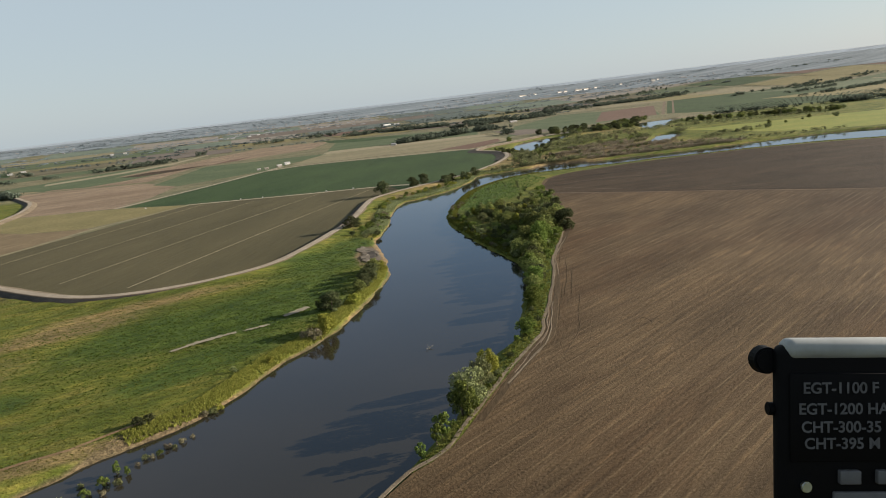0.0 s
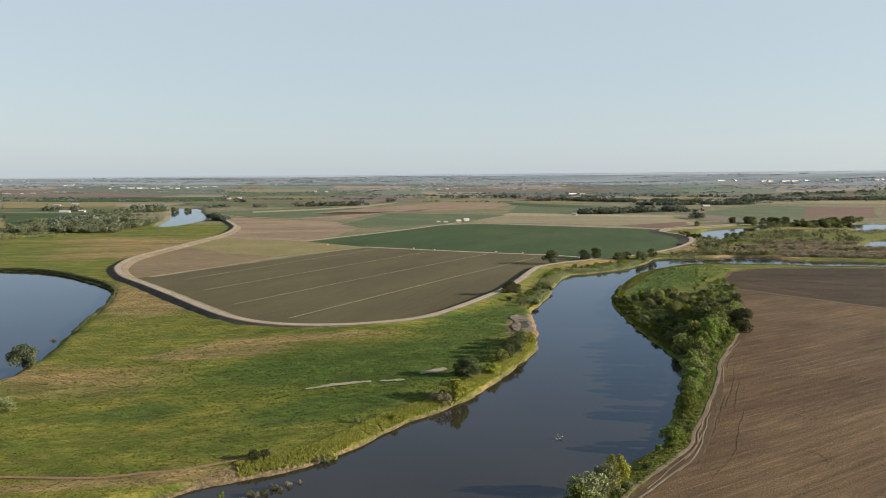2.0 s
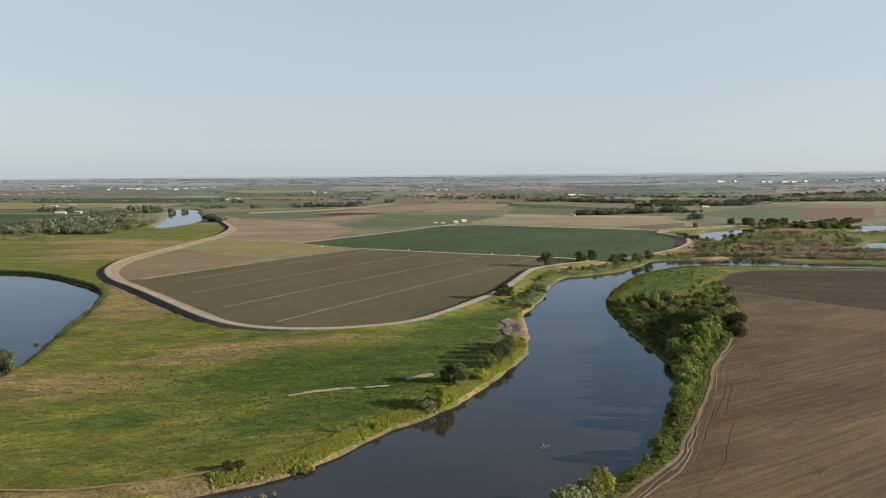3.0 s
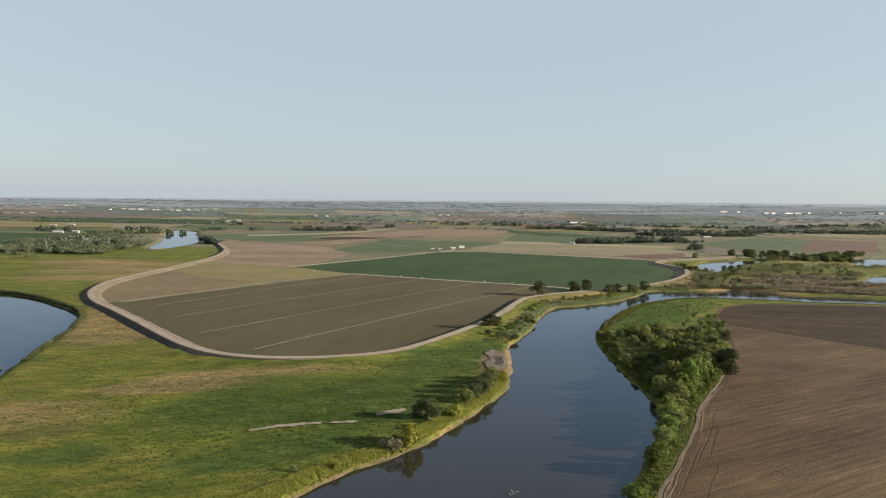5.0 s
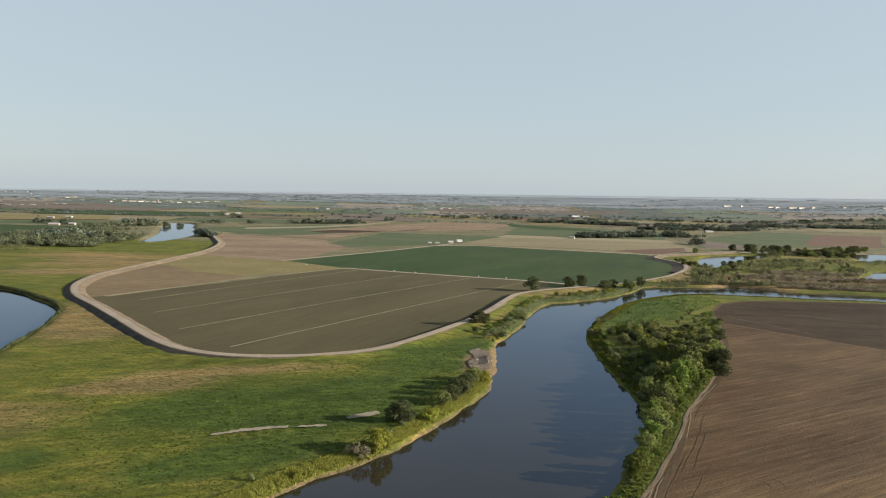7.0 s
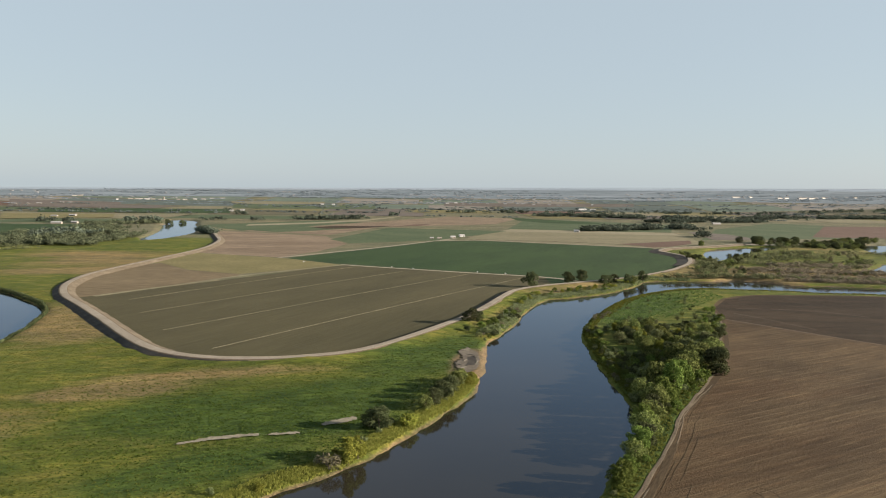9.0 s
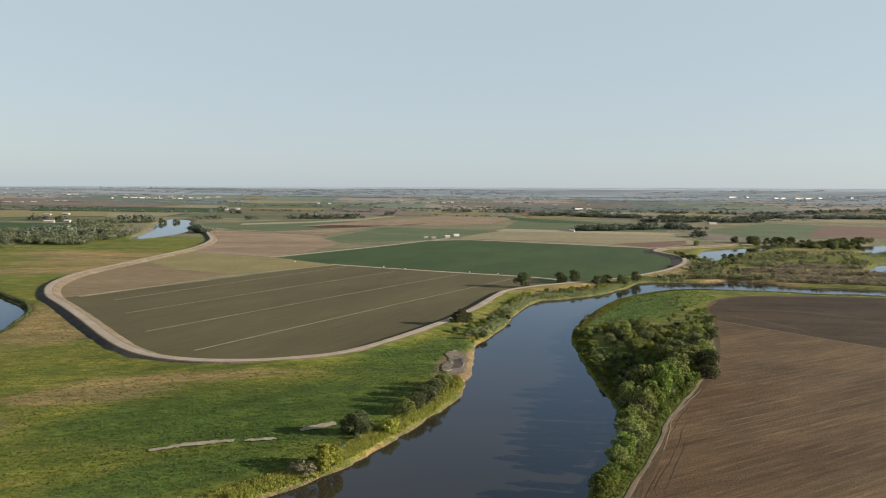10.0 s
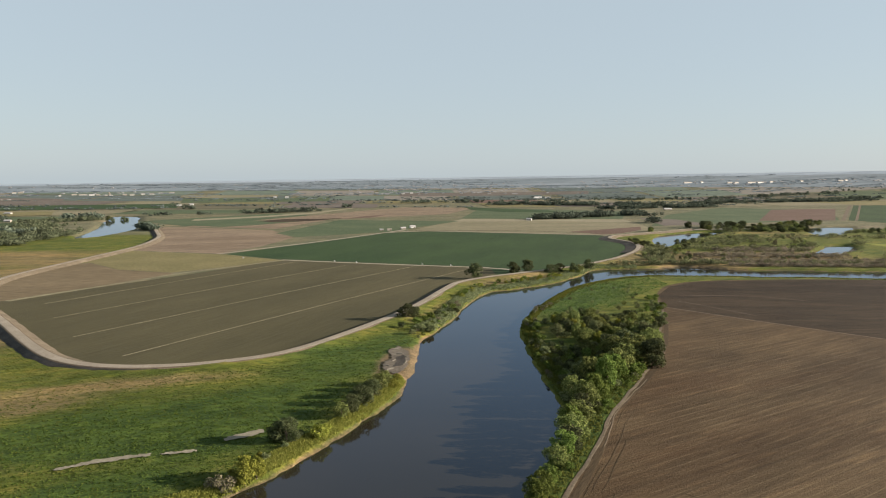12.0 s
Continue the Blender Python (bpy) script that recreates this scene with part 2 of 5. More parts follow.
M_FARRED = soil("far_red_field", (0.0771, 0.0480, 0.0361), (0.1017, 0.0656, 0.0508), 6, 90)
M_FARMIX = soil("far_farmland", (0.057, 0.060, 0.036), (0.114, 0.093, 0.060), 12, 260, (3, 1, 1), 0.1)
M_YELLOW = soil("yellow_meadow", (0.098, 0.120, 0.020), (0.145, 0.150, 0.030), 2, 50)
M_GRAVEL = soil("gravel_road", (0.1705, 0.1456, 0.1140), (0.2365, 0.2072, 0.1653), 0.8, 12)
M_LEVEE = soil("levee_earth", (0.0756, 0.0599, 0.0420), (0.1344, 0.1103, 0.0788), 1.0, 14)
# the levee slopes' shade is put into this colour; also used for wet mud
M_SHADE_MUD = soil("shaded_riprap_wet_mud", (0.028, 0.025, 0.022), (0.060, 0.053, 0.046), 0.9, 9)
M_TRODDEN = soil("trodden_earth", (0.075, 0.057, 0.040), (0.125, 0.097, 0.068), 1.2, 10)
M_PATH = soil("reddish_path_earth", (0.105, 0.068, 0.038), (0.165, 0.112, 0.066), 0.8, 7)
M_MUD = soil("grey_mud", (0.072, 0.060, 0.048), (0.132, 0.114, 0.090), 1.0, 8)
M_SAND = soil("pale_sand", (0.1408, 0.1260, 0.0950), (0.2024, 0.1806, 0.1368), 0.7, 6)
M_BARK = plain("bark", (0.10, 0.075, 0.055), 0.95, 0, 0.3)
M_OAK = leaf_material("oak_leaves", (0.0464, 0.0615, 0.0193), (0.1297, 0.1448, 0.0470), 0.3, 1.0)
M_SPIT = leaf_material("spit_grass_blades", (0.0378, 0.0672, 0.0182), (0.0840, 0.1155, 0.0364), 0.3, 0.4)
M_DARKLEAF = leaf_material("dark_leaves", (0.0277, 0.0367, 0.0176), (0.0595, 0.0674, 0.0306), 0.25, 0.5)
M_WILLOW = leaf_material("willow_leaves", (0.0418, 0.0681, 0.0134), (0.0945, 0.1228, 0.0298), 0.3)
M_YELLOWLEAF = leaf_material("yellow_leaves", (0.0846, 0.0994, 0.0156), (0.1702, 0.1711, 0.0331), 0.3, 0.4)
M_GREYLEAF = leaf_material("grey_leaves", (0.0613, 0.0752, 0.0337), (0.1319, 0.1456, 0.0673), 0.3, 0.8)
M_RIVERWOOD = leaf_material("riverside_foliage", (0.0483, 0.0592, 0.0346), (0.0819, 0.0935, 0.0562), 0.2, 0.2)
M_DRIFT = plain("bleached_wood", (0.17, 0.155, 0.13), 0.9, 0, 0.4)
M_BROWNTWIG = leaf_material("bare_twigs", (0.092, 0.074, 0.056), (0.145, 0.120, 0.092), 0.2, 0.2)
M_SCRUB = leaf_material("scrub_leaves", (0.072, 0.084, 0.042), (0.130, 0.142, 0.074), 0.35, 0.3)
M_TWIGBUSH = leaf_material("dry_bush_twigs", (0.082, 0.074, 0.046), (0.125, 0.112, 0.072), 0.1, 0.1)
# bluish base colour carries some of the haze before these trees
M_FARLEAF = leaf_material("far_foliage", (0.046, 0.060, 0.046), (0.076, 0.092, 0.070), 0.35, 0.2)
M_GRASS = leaf_material("grass_blades", (0.056, 0.066, 0.012), (0.090, 0.093, 0.020), 0.4, 0.15)
M_REED = leaf_material("reed_blades", (0.096, 0.100, 0.019), (0.152, 0.146, 0.036), 0.4, 0.25)
M_BANKGRASS = leaf_material("bank_grass_blades", (0.070, 0.084, 0.018), (0.112, 0.124, 0.032), 0.4, 0.2)
M_LUSH = leaf_material("lush_weeds", (0.030, 0.052, 0.011), (0.060, 0.084, 0.018), 0.35, 0.2)
# haze is mixed into these base colours, from here down to the horizon plain
M_DISTLEAF = leaf_material("hazed_distant_foliage", (0.082, 0.100, 0.098), (0.104, 0.122, 0.118), 0.45, 0.1)
M_HAZELEAF = leaf_material("hazed_horizon_foliage", (0.118, 0.142, 0.158), (0.138, 0.160, 0.175), 0.5, 0.1)
M_DIST_A = soil("hazed_green_land", (0.075, 0.098, 0.078), (0.105, 0.125, 0.098), 12, 200, (4, 1, 1), 0.05)
M_DIST_B = soil("hazed_tan_land", (0.135, 0.122, 0.104), (0.175, 0.160, 0.138), 12, 200, (4, 1, 1), 0.05)
M_DIST_C = soil("hazed_dark_land", (0.058, 0.076, 0.070), (0.085, 0.10, 0.09), 12, 200, (4, 1, 1), 0.05)
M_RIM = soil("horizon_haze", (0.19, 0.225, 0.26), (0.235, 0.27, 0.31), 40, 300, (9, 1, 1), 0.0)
M_HORIZON = soil("hazed_horizon_plain", (0.085, 0.108, 0.122), (0.175, 0.20, 0.222), 25, 160, (9, 1, 1), 0.0)
M_WHITE = plain("white_paint", (0.46, 0.45, 0.44), 0.6)
M_ROOF = plain("grey_roof", (0.27, 0.26, 0.25), 0.6)
M_TAN = plain("tan_wall", (0.20, 0.18, 0.15), 0.7)
M_TOWN = plain("town_wall", (0.21, 0.21, 0.21), 0.8, 0, 60)
M_HEADLAND = soil("headland_soil", (0.0368, 0.0258, 0.0147), (0.0607, 0.0432, 0.0248), 0.9, 9, (5, 1, 1), radians(57))
M_RUT = soil("rut_soil", (0.0450, 0.0320, 0.0183), (0.0725, 0.0519, 0.0293), 0.8, 5)
M_BLACK = plain("black_plastic", (0.0022, 0.0022, 0.0028), 0.6, 0, 0.02, 0.08)
M_CAP = plain("lit_grey_cap", (0.20, 0.21, 0.205), 0.4, 0, 0.03)
M_BUTTON = plain("grey_button", (0.085, 0.085, 0.09), 0.5, 0, 0.02, 0.2)
M_LETTER = plain("grey_letters", (0.085, 0.085, 0.09), 0.8, 0, 0.02, 0.1)
M_STEEL = plain("screw_steel", (0.45, 0.47, 0.5), 0.3, 1.0, 0.01)


# ---- plan: curves and ground height ----
def spline(pts, step=4.0):
    """A smooth line (Catmull-Rom) through the plan's corner posts, resampled every step metres or so."""
    p = np.array([pts[0], *pts, pts[-1]], float)
    p[0], p[-1] = 2 * p[1] - p[2], 2 * p[-2] - p[-3]
    out = []
    for a, b, c, d in zip(p, p[1:], p[2:], p[3:]):
        k = max(2, int(np.linalg.norm(c - b) / step))
        t = np.linspace(0, 1, k, endpoint=False)[:, None]
        out.append(0.5 * (2 * b + (c - a) * t + (2 * a - 5 * b + 4 * c - d) * t ** 2 + (3 * b - a - 3 * c + d) * t ** 3))
    return np.vstack([*out, p[-2:-1]])


def to_line(points, line, closed=False):
    """Distance from points to a line, and for a closed one also whether they lie inside."""
    best = np.full(len(points), 1e9)
    inside = np.zeros(len(points), bool)
    ends = np.roll(line, -1, 0) if closed else line[1:]
    for a, b in zip(line, ends):
        v = b - a
        w = points - a
        k = np.clip((w @ v) / max(v @ v, 1e-9), 0, 1)
        best = np.minimum(best, np.hypot(w[:, 0] - k * v[0], w[:, 1] - k * v[1]))
        if closed:
            cross = (a[1] > points[:, 1]) != (b[1] > points[:, 1])
            at_x = a[0] + (points[:, 1] - a[1]) * v[0] / (v[1] if abs(v[1]) > 1e-9 else 1e-9)
            inside ^= cross & (points[:, 0] < at_x)
    return (best, inside) if closed else best


LEFT_BANK = spline([(-430, -160), (-300, 20), (-200, 115), (-98, 183), (-75, 196), (-56, 206), (-41, 222), (-24, 244), (-6, 261), (17, 297), (40, 340), (49, 369),
                    (56, 412), (59, 447), (71, 477), (89, 523), (99, 558), (126, 622), (150, 636), (193, 667), (231, 712), (258, 752), (290, 758), (325, 757), (358, 769), (384, 760), (406, 738),
                    (462, 729), (508, 716), (596, 706), (671, 698), (740, 680), (790, 648), (920, 560), (1150, 430)])
RIGHT_BANK = spline([(-330, -200), (-200, -20), (-80, 90), (-13, 133), (8, 151), (23, 169), (48, 201), (66, 220), (76, 242), (98, 282), (112, 321), (115, 369),
                     (117, 405), (123, 465), (132, 505), (150, 546), (185, 611), (215, 650), (258, 686), (297, 698), (330, 694), (372, 688), (402, 676), (440, 674), (493, 658),
                     (563, 640), (624, 617), (674, 582), (720, 543), (830, 470), (1050, 340)])
RIVER = np.vstack([LEFT_BANK, RIGHT_BANK[::-1]])
OXBOW = spline([(-203, 304), (-208, 342), (-218, 391), (-229, 446), (-237, 485), (-252, 531), (-275, 570), (-306, 603), (-351, 643), (-395, 662), (-440, 655),
                (-520, 600), (-540, 480), (-470, 360), (-330, 270), (-235, 262), (-203, 304)])
FAR_LEFT = spline([(-453, 1194), (-432, 1222), (-425, 1354), (-452, 1496), (-522, 1701), (-575, 1860), (-650, 1900), (-592, 1680), (-516, 1445), (-486, 1325), (-470, 1240), (-453, 1194)], 10)
SLOUGH = spline([(416, 962), (450, 1000), (500, 1070), (600, 1170), (640, 1230), (600, 1225), (540, 1200), (480, 1140), (440, 1050), (416, 962)], 8)
SLOUGH_EAST = spline([(745, 1110), (790, 1135), (860, 1200), (930, 1290), (940, 1330), (860, 1315), (800, 1240), (745, 1110)], 8)
POND_EAST = spline([(556, 842), (592, 850), (626, 884), (668, 915), (694, 972), (660, 968), (622, 925), (584, 886), (556, 842)], 6)
LEVEE = spline([(-456, 1518), (-417, 1459), (-344, 1265), (-312, 1164), (-296, 1036), (-302, 905), (-310, 803), (-313, 732), (-304, 676), (-290, 636), (-266, 593),
                (-234, 552), (-194, 499), (-161, 454), (-134, 421), (-112, 404), (-88, 396), (-62, 396), (-42, 401), (-21, 411), (-4, 428), (17, 460), (36, 493),
                (54, 526), (72, 570), (91, 622), (107, 657), (140, 688), (168, 706), (214, 737), (257, 771), (315, 835), (366, 916), (393, 997), (389, 1053), (385, 1081),
                (405, 1124), (445, 1158), (513, 1198), (593, 1255)])
PLOUGH_EDGE = spline([(-60, 70), (-12, 128), (10, 143), (32, 168), (50, 188), (69, 208), (80, 226), (93, 248), (108, 274), (117, 291), (128, 313), (143, 336), (171, 380), (205, 450), (235, 520), (255, 580), (283, 628),
                      (320, 652), (370, 656), (430, 654), (500, 642), (560, 624), (640, 584), (760, 483)])
WATER_Z = -2.5
EDGE, RIM, TOP = 3200.0, 4880.0, 91.5


def rise(x, y):
    """Lift of the far plain, shaped to the camera's view: it brings the horizon to eye level, higher in the east."""
    r = np.hypot(x, y)
    return (TOP + 0.014 * np.clip(x, -4000, 4000)) * np.clip((r - EDGE) / (RIM - EDGE), 0, 1) ** 1.15


def sheet(name, verts, faces, material, parent=None, smooth=False):
    me = bpy.data.meshes.new(name)
    me.from_pydata([tuple(v) for v in verts], [], [tuple(f) for f in faces])
    me.materials.append(material)
    if smooth:
        me.polygons.foreach_set("use_smooth", [True] * len(me.polygons))
    me.update()
    ob = new(name, me)
    ob.parent = parent
    return ob


def steps(spans):
    out = [spans[0][0]]
    for a, b, s in spans:
        k = max(1, int(round((b - a) / s)))
        out += list(np.linspace(a, b, k + 1)[1:])
    return np.array(out)


GX = steps([(-4950, -2500, 130), (-2500, -1000, 60), (-1000, -560, 20), (-560, -280, 6), (-280, 300, 2.5), (300, 820, 6), (820, 1200, 14), (1200, 2500, 60), (2500, 4950, 130)])
GY = steps([(-4950, -600, 300), (-600, 90, 15), (90, 420, 2.5), (420, 800, 4), (800, 1350, 9), (1350, 1950, 18), (1950, 4950, 90)])


def PLOUGH_X(y):
    """Where the ploughed field begins, for each y."""
    near = PLOUGH_EDGE[:int(np.argmax(PLOUGH_EDGE[:, 1] > 640))]
    k = np.argsort(near[:, 1])
    return np.interp(y, near[k, 1], near[k, 0])


def ground():
    xx, yy = np.meshgrid(GX, GY)
    p = np.stack([xx.ravel(), yy.ravel()], 1)
    z = rise(p[:, 0], p[:, 1])
    wob = np.array([noise.fractal(Vector((x * 0.06, y * 0.06, 0.3)), 1.0, 2.0, 3) for x, y in p]) * 1.6
    near = np.full(len(p), -1e3)
    for poly, pad in ((RIVER, 30), (OXBOW, 30), (FAR_LEFT, 60), (SLOUGH, 40), (SLOUGH_EAST, 40), (POND_EAST, 30)):
        lo, hi = poly.min(0) - pad, poly.max(0) + pad
        box = np.flatnonzero(((p > lo) & (p < hi)).all(1))
        d, inside = to_line(p[box], poly, True)
        near[box] = np.maximum(near[box], np.where(inside, d, -d))
    d = near + np.where(near > -40, wob, 0)
    bank = np.interp(d, [-7, -3, -1.2, 0.6, 4, 14], [0, -0.35, -1.1, -2.9, -3.6, -5.0])
    _, polder = to_line(p, np.vstack([LEVEE, [(586, 2400), (-640, 2400)]])[::3], True)
    farmed = polder | (p[:, 0] > PLOUGH_X(p[:, 1])) | (p[:, 1] > 640)
    lumps = 0.35 * wob * ~farmed * np.clip((near + 3) / -6, 0, 1) * (np.hypot(p[:, 0], p[:, 1]) < 900) * (p[:, 0] < PLOUGH_X(p[:, 1]) - 6) * (p[:, 1] > 128)
    by = np.flatnonzero((np.abs(p[:, 0]) < 420) & (p[:, 1] > 330) & (p[:, 1] < 900) & ~polder)
    berm = np.zeros(len(p))
    berm[by] = np.clip(1 - (to_line(p[by], LEVEE) - 5) / 15, 0, 1) ** 1.4 * np.interp(p[by, 0], [-190, -60], [0.6, 2.2])
    z = z + bank + lumps * 0.6 + np.where(near < -6, berm, 0)
    global GZ
    nx, ny = len(GX), len(GY)
    GZ = z.reshape(ny, nx)
    i = np.arange(nx * ny).reshape(ny, nx)
    faces = np.stack([i[:-1, :-1], i[:-1, 1:], i[1:, 1:], i[1:, :-1]], -1).reshape(-1, 4)
    ob = sheet("ground", np.column_stack([p, z]), faces, M_MEADOW, smooth=True)

    def blob(cx, cy, rx, ry, turn=0.0):
        c, s = math.cos(turn), math.sin(turn)
        u, v = p[:, 0] - cx, p[:, 1] - cy
        return np.exp(-(((u * c + v * s) / rx) ** 2 + ((v * c - u * s) / ry) ** 2))
    lush = 0.95 * blob(-75, 312, 48, 26, 0.25) + 0.9 * blob(-20, 320, 50, 40, 0.6) + 0.8 * blob(20, 400, 50, 45, 0.8) + 0.95 * blob(-62, 250, 36, 15, 0.45) + 0.6 * blob(-127, 250, 20, 12, 0.2) + 0.8 * blob(190, 590, 60, 55) + 0.3 * blob(-160, 250, 60, 40)
    dry = 1.0 * blob(-122, 343, 26, 11, 0.25) + 0.5 * blob(-90, 370, 70, 9, 0.2) + 0.7 * blob(170, 690, 95, 24, 0.72) + 0.5 * blob(80, 545, 16, 60, -0.35) + 0.8 * blob(-215, 500, 45, 70, 0.3) + 0.5 * blob(-300, 760, 120, 40) + 0.45 * blob(-420, 950, 120, 60) + 0.75 * blob(-112, 192, 55, 4, 0.15) + 0.5 * blob(-190, 300, 60, 25) + 0.5 * blob(-350, 850, 90, 60)
    far_east = 1.0 * blob(480, 820, 150, 85, -0.2) + 0.65 * blob(400, 770, 60, 30) + 0.6 * blob(330, 815, 60, 60) + 0.5 * blob(700, 1150, 190, 150) 
    far_east = far_east + np.where((p[:, 0] < 60) & (p[:, 1] < 1300), 0.22, 0)
    side = np.zeros(len(p))
    box = np.flatnonzero(np.abs(near) < 40)
    side[box] = to_line(p[box], RIGHT_BANK) < to_line(p[box], LEFT_BANK)
    bare = 1.2 * blob(47, 400, 12, 34, -0.2) + 0.6 * blob(500, 752, 160, 12, -0.2) + 0.35 * blob(430, 748, 150, 12, -0.15) + 0.7 * blob(-78, 199, 16, 4, 0.5) + 0.5 * blob(-60, 208, 10, 3, 0.6) + np.clip((d + 2.1) / 2.2, 0, 1) * np.where(side > 0, 0.15, 0.7)
    lush = lush + 0.45 * side * (near < 0) + 0.6 * blob(45, 455, 16, 28) + 0.25 * blob(150, 330, 30, 60, -0.4)
    lush = lush + np.where((p[:, 1] > 1000) | ((p[:, 0] > 640) & (p[:, 1] > 690)), 0.35, 0)
    tilled = np.clip((np.hypot(p[:, 0], p[:, 1]) - 1150) / 250, 0, 1) * (polder | (p[:, 1] > 1250) | (p[:, 0] < -700))
    tilled = np.maximum(tilled, polder)
    cover = np.stack([np.clip(lush, 0, 1), np.clip(dry + far_east, 0, 1), np.clip(bare, 0, 1), tilled], 1)
    at = ob.data.attributes.new("cover", "FLOAT_COLOR", "POINT")
    at.data.foreach_set("color", cover.ravel())
    return tagged(ob, "green and olive river meadow with bare earth banks", "ground", kind="structure")


ground()
tagged(sheet("water", [(-1000, -400, WATER_Z), (1300, -400, WATER_Z), (1300, 2000, WATER_Z), (-1000, 2000, WATER_Z)], [(0, 1, 2, 3)], M_WATER),
       "calm slate-blue river water reflecting the sky", "water", kind="structure")


# ---- fields ----
def field(pts, material, label, z=0.06, name="field"):
    """A level field: its outline in plan, a hand's width above the plain."""
    bm = bmesh.new()
    top = bm.faces.new([bm.verts.new((x, y, z)) for x, y in pts])
    top.normal_update()
    if top.normal.z < 0:
        top.normal_flip()
    bmesh.ops.triangulate(bm, faces=[top])
    me = bpy.data.meshes.new(name)
    bm.to_mesh(me)
    me.materials.append(material)
    return tagged(new(name, me), label, "field", kind="structure")


def far_field(corners, material, label, z=0.5, cells=10, name="field"):
    """A four-cornered field that follows the slow rise of the far plain."""
    a, b, c, d = (np.array(q, float) for q in corners)
    v = []
    for j in range(cells + 1):
        for i in range(cells + 1):
            s, t = i / cells, j / cells
            q = (a * (1 - s) + b * s) * (1 - t) + (d * (1 - s) + c * s) * t
            v.append((q[0], q[1], float(rise(q[0], q[1])) + z))
    w = cells + 1
    f = [(j * w + i, j * w + i + 1, (j + 1) * w + i + 1, (j + 1) * w + i) for j in range(cells) for i in range(cells)]
    ob = sheet(name, v, f, material)
    return tagged(ob, label, "field", kind="structure")


def levee_part(a, b):
    """The piece of the levee's line between its nearest points to a and b."""
    i, j = (int(np.argmin(np.hypot(*(LEVEE - q).T))) for q in (np.array(a), np.array(b)))
    if i > j:
        return [tuple(q) for q in LEVEE[j:i + 1:2][::-1]]
    return [tuple(q) for q in LEVEE[i:j + 1:2]]


plough = [tuple(q) for q in PLOUGH_EDGE[::2]]
field([*plough, (900, 250), (500, -300), (60, -250), (-120, -60)], M_PLOUGH, "bare brown ploughed field with pale furrow lines", 0.06)
field([(243, 530), (257, 582), (285, 625), (320, 648), (370, 652), (430, 650), (500, 638), (560, 620), (640, 580), (756, 479), (520, 250), (398, 338), (336, 416)], M_PLOUGH_DARK,
      "darker moist strip of ploughed brown soil", 0.12)
field([*levee_part((-262, 590), (100, 640)), (150, 690), (182, 716), (150, 764), (-1, 822), (-78, 857), (-150, 748), (-199, 678), (-242, 622)], M_SEEDED,
      "grey-green seeded field with pale sprinkler lines", 0.06)
field([*levee_part((-309, 760), (-262, 590)), (-242, 622), (-199, 678), (-166, 748), (-173, 758), (-236, 789), (-288, 852), (-312, 822)], M_FALLOW, "bare brown fallow field inside the levee bend", 0.08)
field([*levee_part((-290, 985), (-305, 850)), (-288, 854), (-236, 791), (-173, 760), (-124, 803), (-78, 857), (-157, 925)], M_KHAKI, "khaki stubble field", 0.10)
field([*levee_part((-412, 1441), (-290, 985)), (-167, 935), (-131, 1023), (-103, 1164), (-163, 1333), (-343, 1430)], M_PINK, "pinkish bare field with drill lines", 0.07)
field([(-157, 928), (40, 1246), (116, 1276), (396, 1158), *levee_part((377, 1060), (150, 686)), (150, 762), (-78, 861)], M_GREEN, "dark green field of young crop", 0.09)
field([(-145, 1257), (-60, 1632), (212, 1572), (41, 1260), (-100, 1175)], M_FARGREEN, "pale green field beside the farmstead", 0.12)
field([(98, 1322), (223, 1642), (588, 1584), (533, 1268), (406, 1158), (117, 1291)], M_STRAW, "straw-coloured stubble field", 0.08)
field([(-351, 1451), (-161, 1370), (-80, 1660), (209, 1864), (331, 2250), (112, 2329), (-140, 1848)], M_PINK, "reddish-brown bare field", 0.10)
field([(-500, 1640), (-351, 1460), (-140, 1860), (-240, 1960)], M_FARGREEN, "pale green far field", 0.13)
field([(220, 1660), (588, 1600), (720, 1950), (420, 2200), (320, 2100)], M_FARGREEN, "green pasture before the tree belts", 0.10)
field([(365, 1240), (446, 1290), (535, 1350), (505, 1265), (440, 1192), (402, 1172)], M_FARRED, "reddish-brown bare corner of the straw field", 0.15)
field([(190, 1560), (223, 1640), (586, 1582), (572, 1500), (380, 1528)], M_PALE, "pale strip of straw-coloured stubble", 0.13)
field([(-388, 1634), (-248, 1769), (-144, 1927), (-55, 2244), (-58, 2300), (-152, 2012), (-258, 1836), (-398, 1700)], M_PALE, "pale strip of stubble along a tree belt", 0.17)
field([(-235, 1612), (-184, 1688), (-101, 1690), (-46, 1711), (-123, 1598), (-196, 1563)], M_PLOUGH_DARK, "dark moist patch of a bare field", 0.18)
field([(-59, 1671), (-4, 1790), (50, 1850), (10, 1727)], M_FARRED, "dark red patch of bare soil", 0.17)
field([(-405, 1521), (-273, 1428), (-212, 1486), (-124, 1615), (-315, 1655), (-398, 1625)], M_FARGREEN, "thin green crop beyond the pinkish field", 0.15)
field([(305, 2318), (521, 2038), (526, 1933), (369, 1958), (301, 2100)], M_GREEN, "dark green pasture before the tree belts", 0.16)
# east of the river
field([(722, 985), (745, 965), (881, 925), (1040, 865), (1300, 700), (1150, 520), (930, 590), (815, 672), (730, 722), (712, 800), (720, 900)], M_YELLOW, "bright yellow-green riverside meadow", 0.06)
field([(560, 1360), (730, 1420), (1040, 1490), (1330, 1950), (1100, 2150), (760, 1760)], M_FARGREEN, "green field with a brown corner", 0.08)
field([(860, 1500), (1030, 1490), (1400, 2030), (1180, 2000)], M_FARRED, "reddish-brown ploughed far field", 0.16)
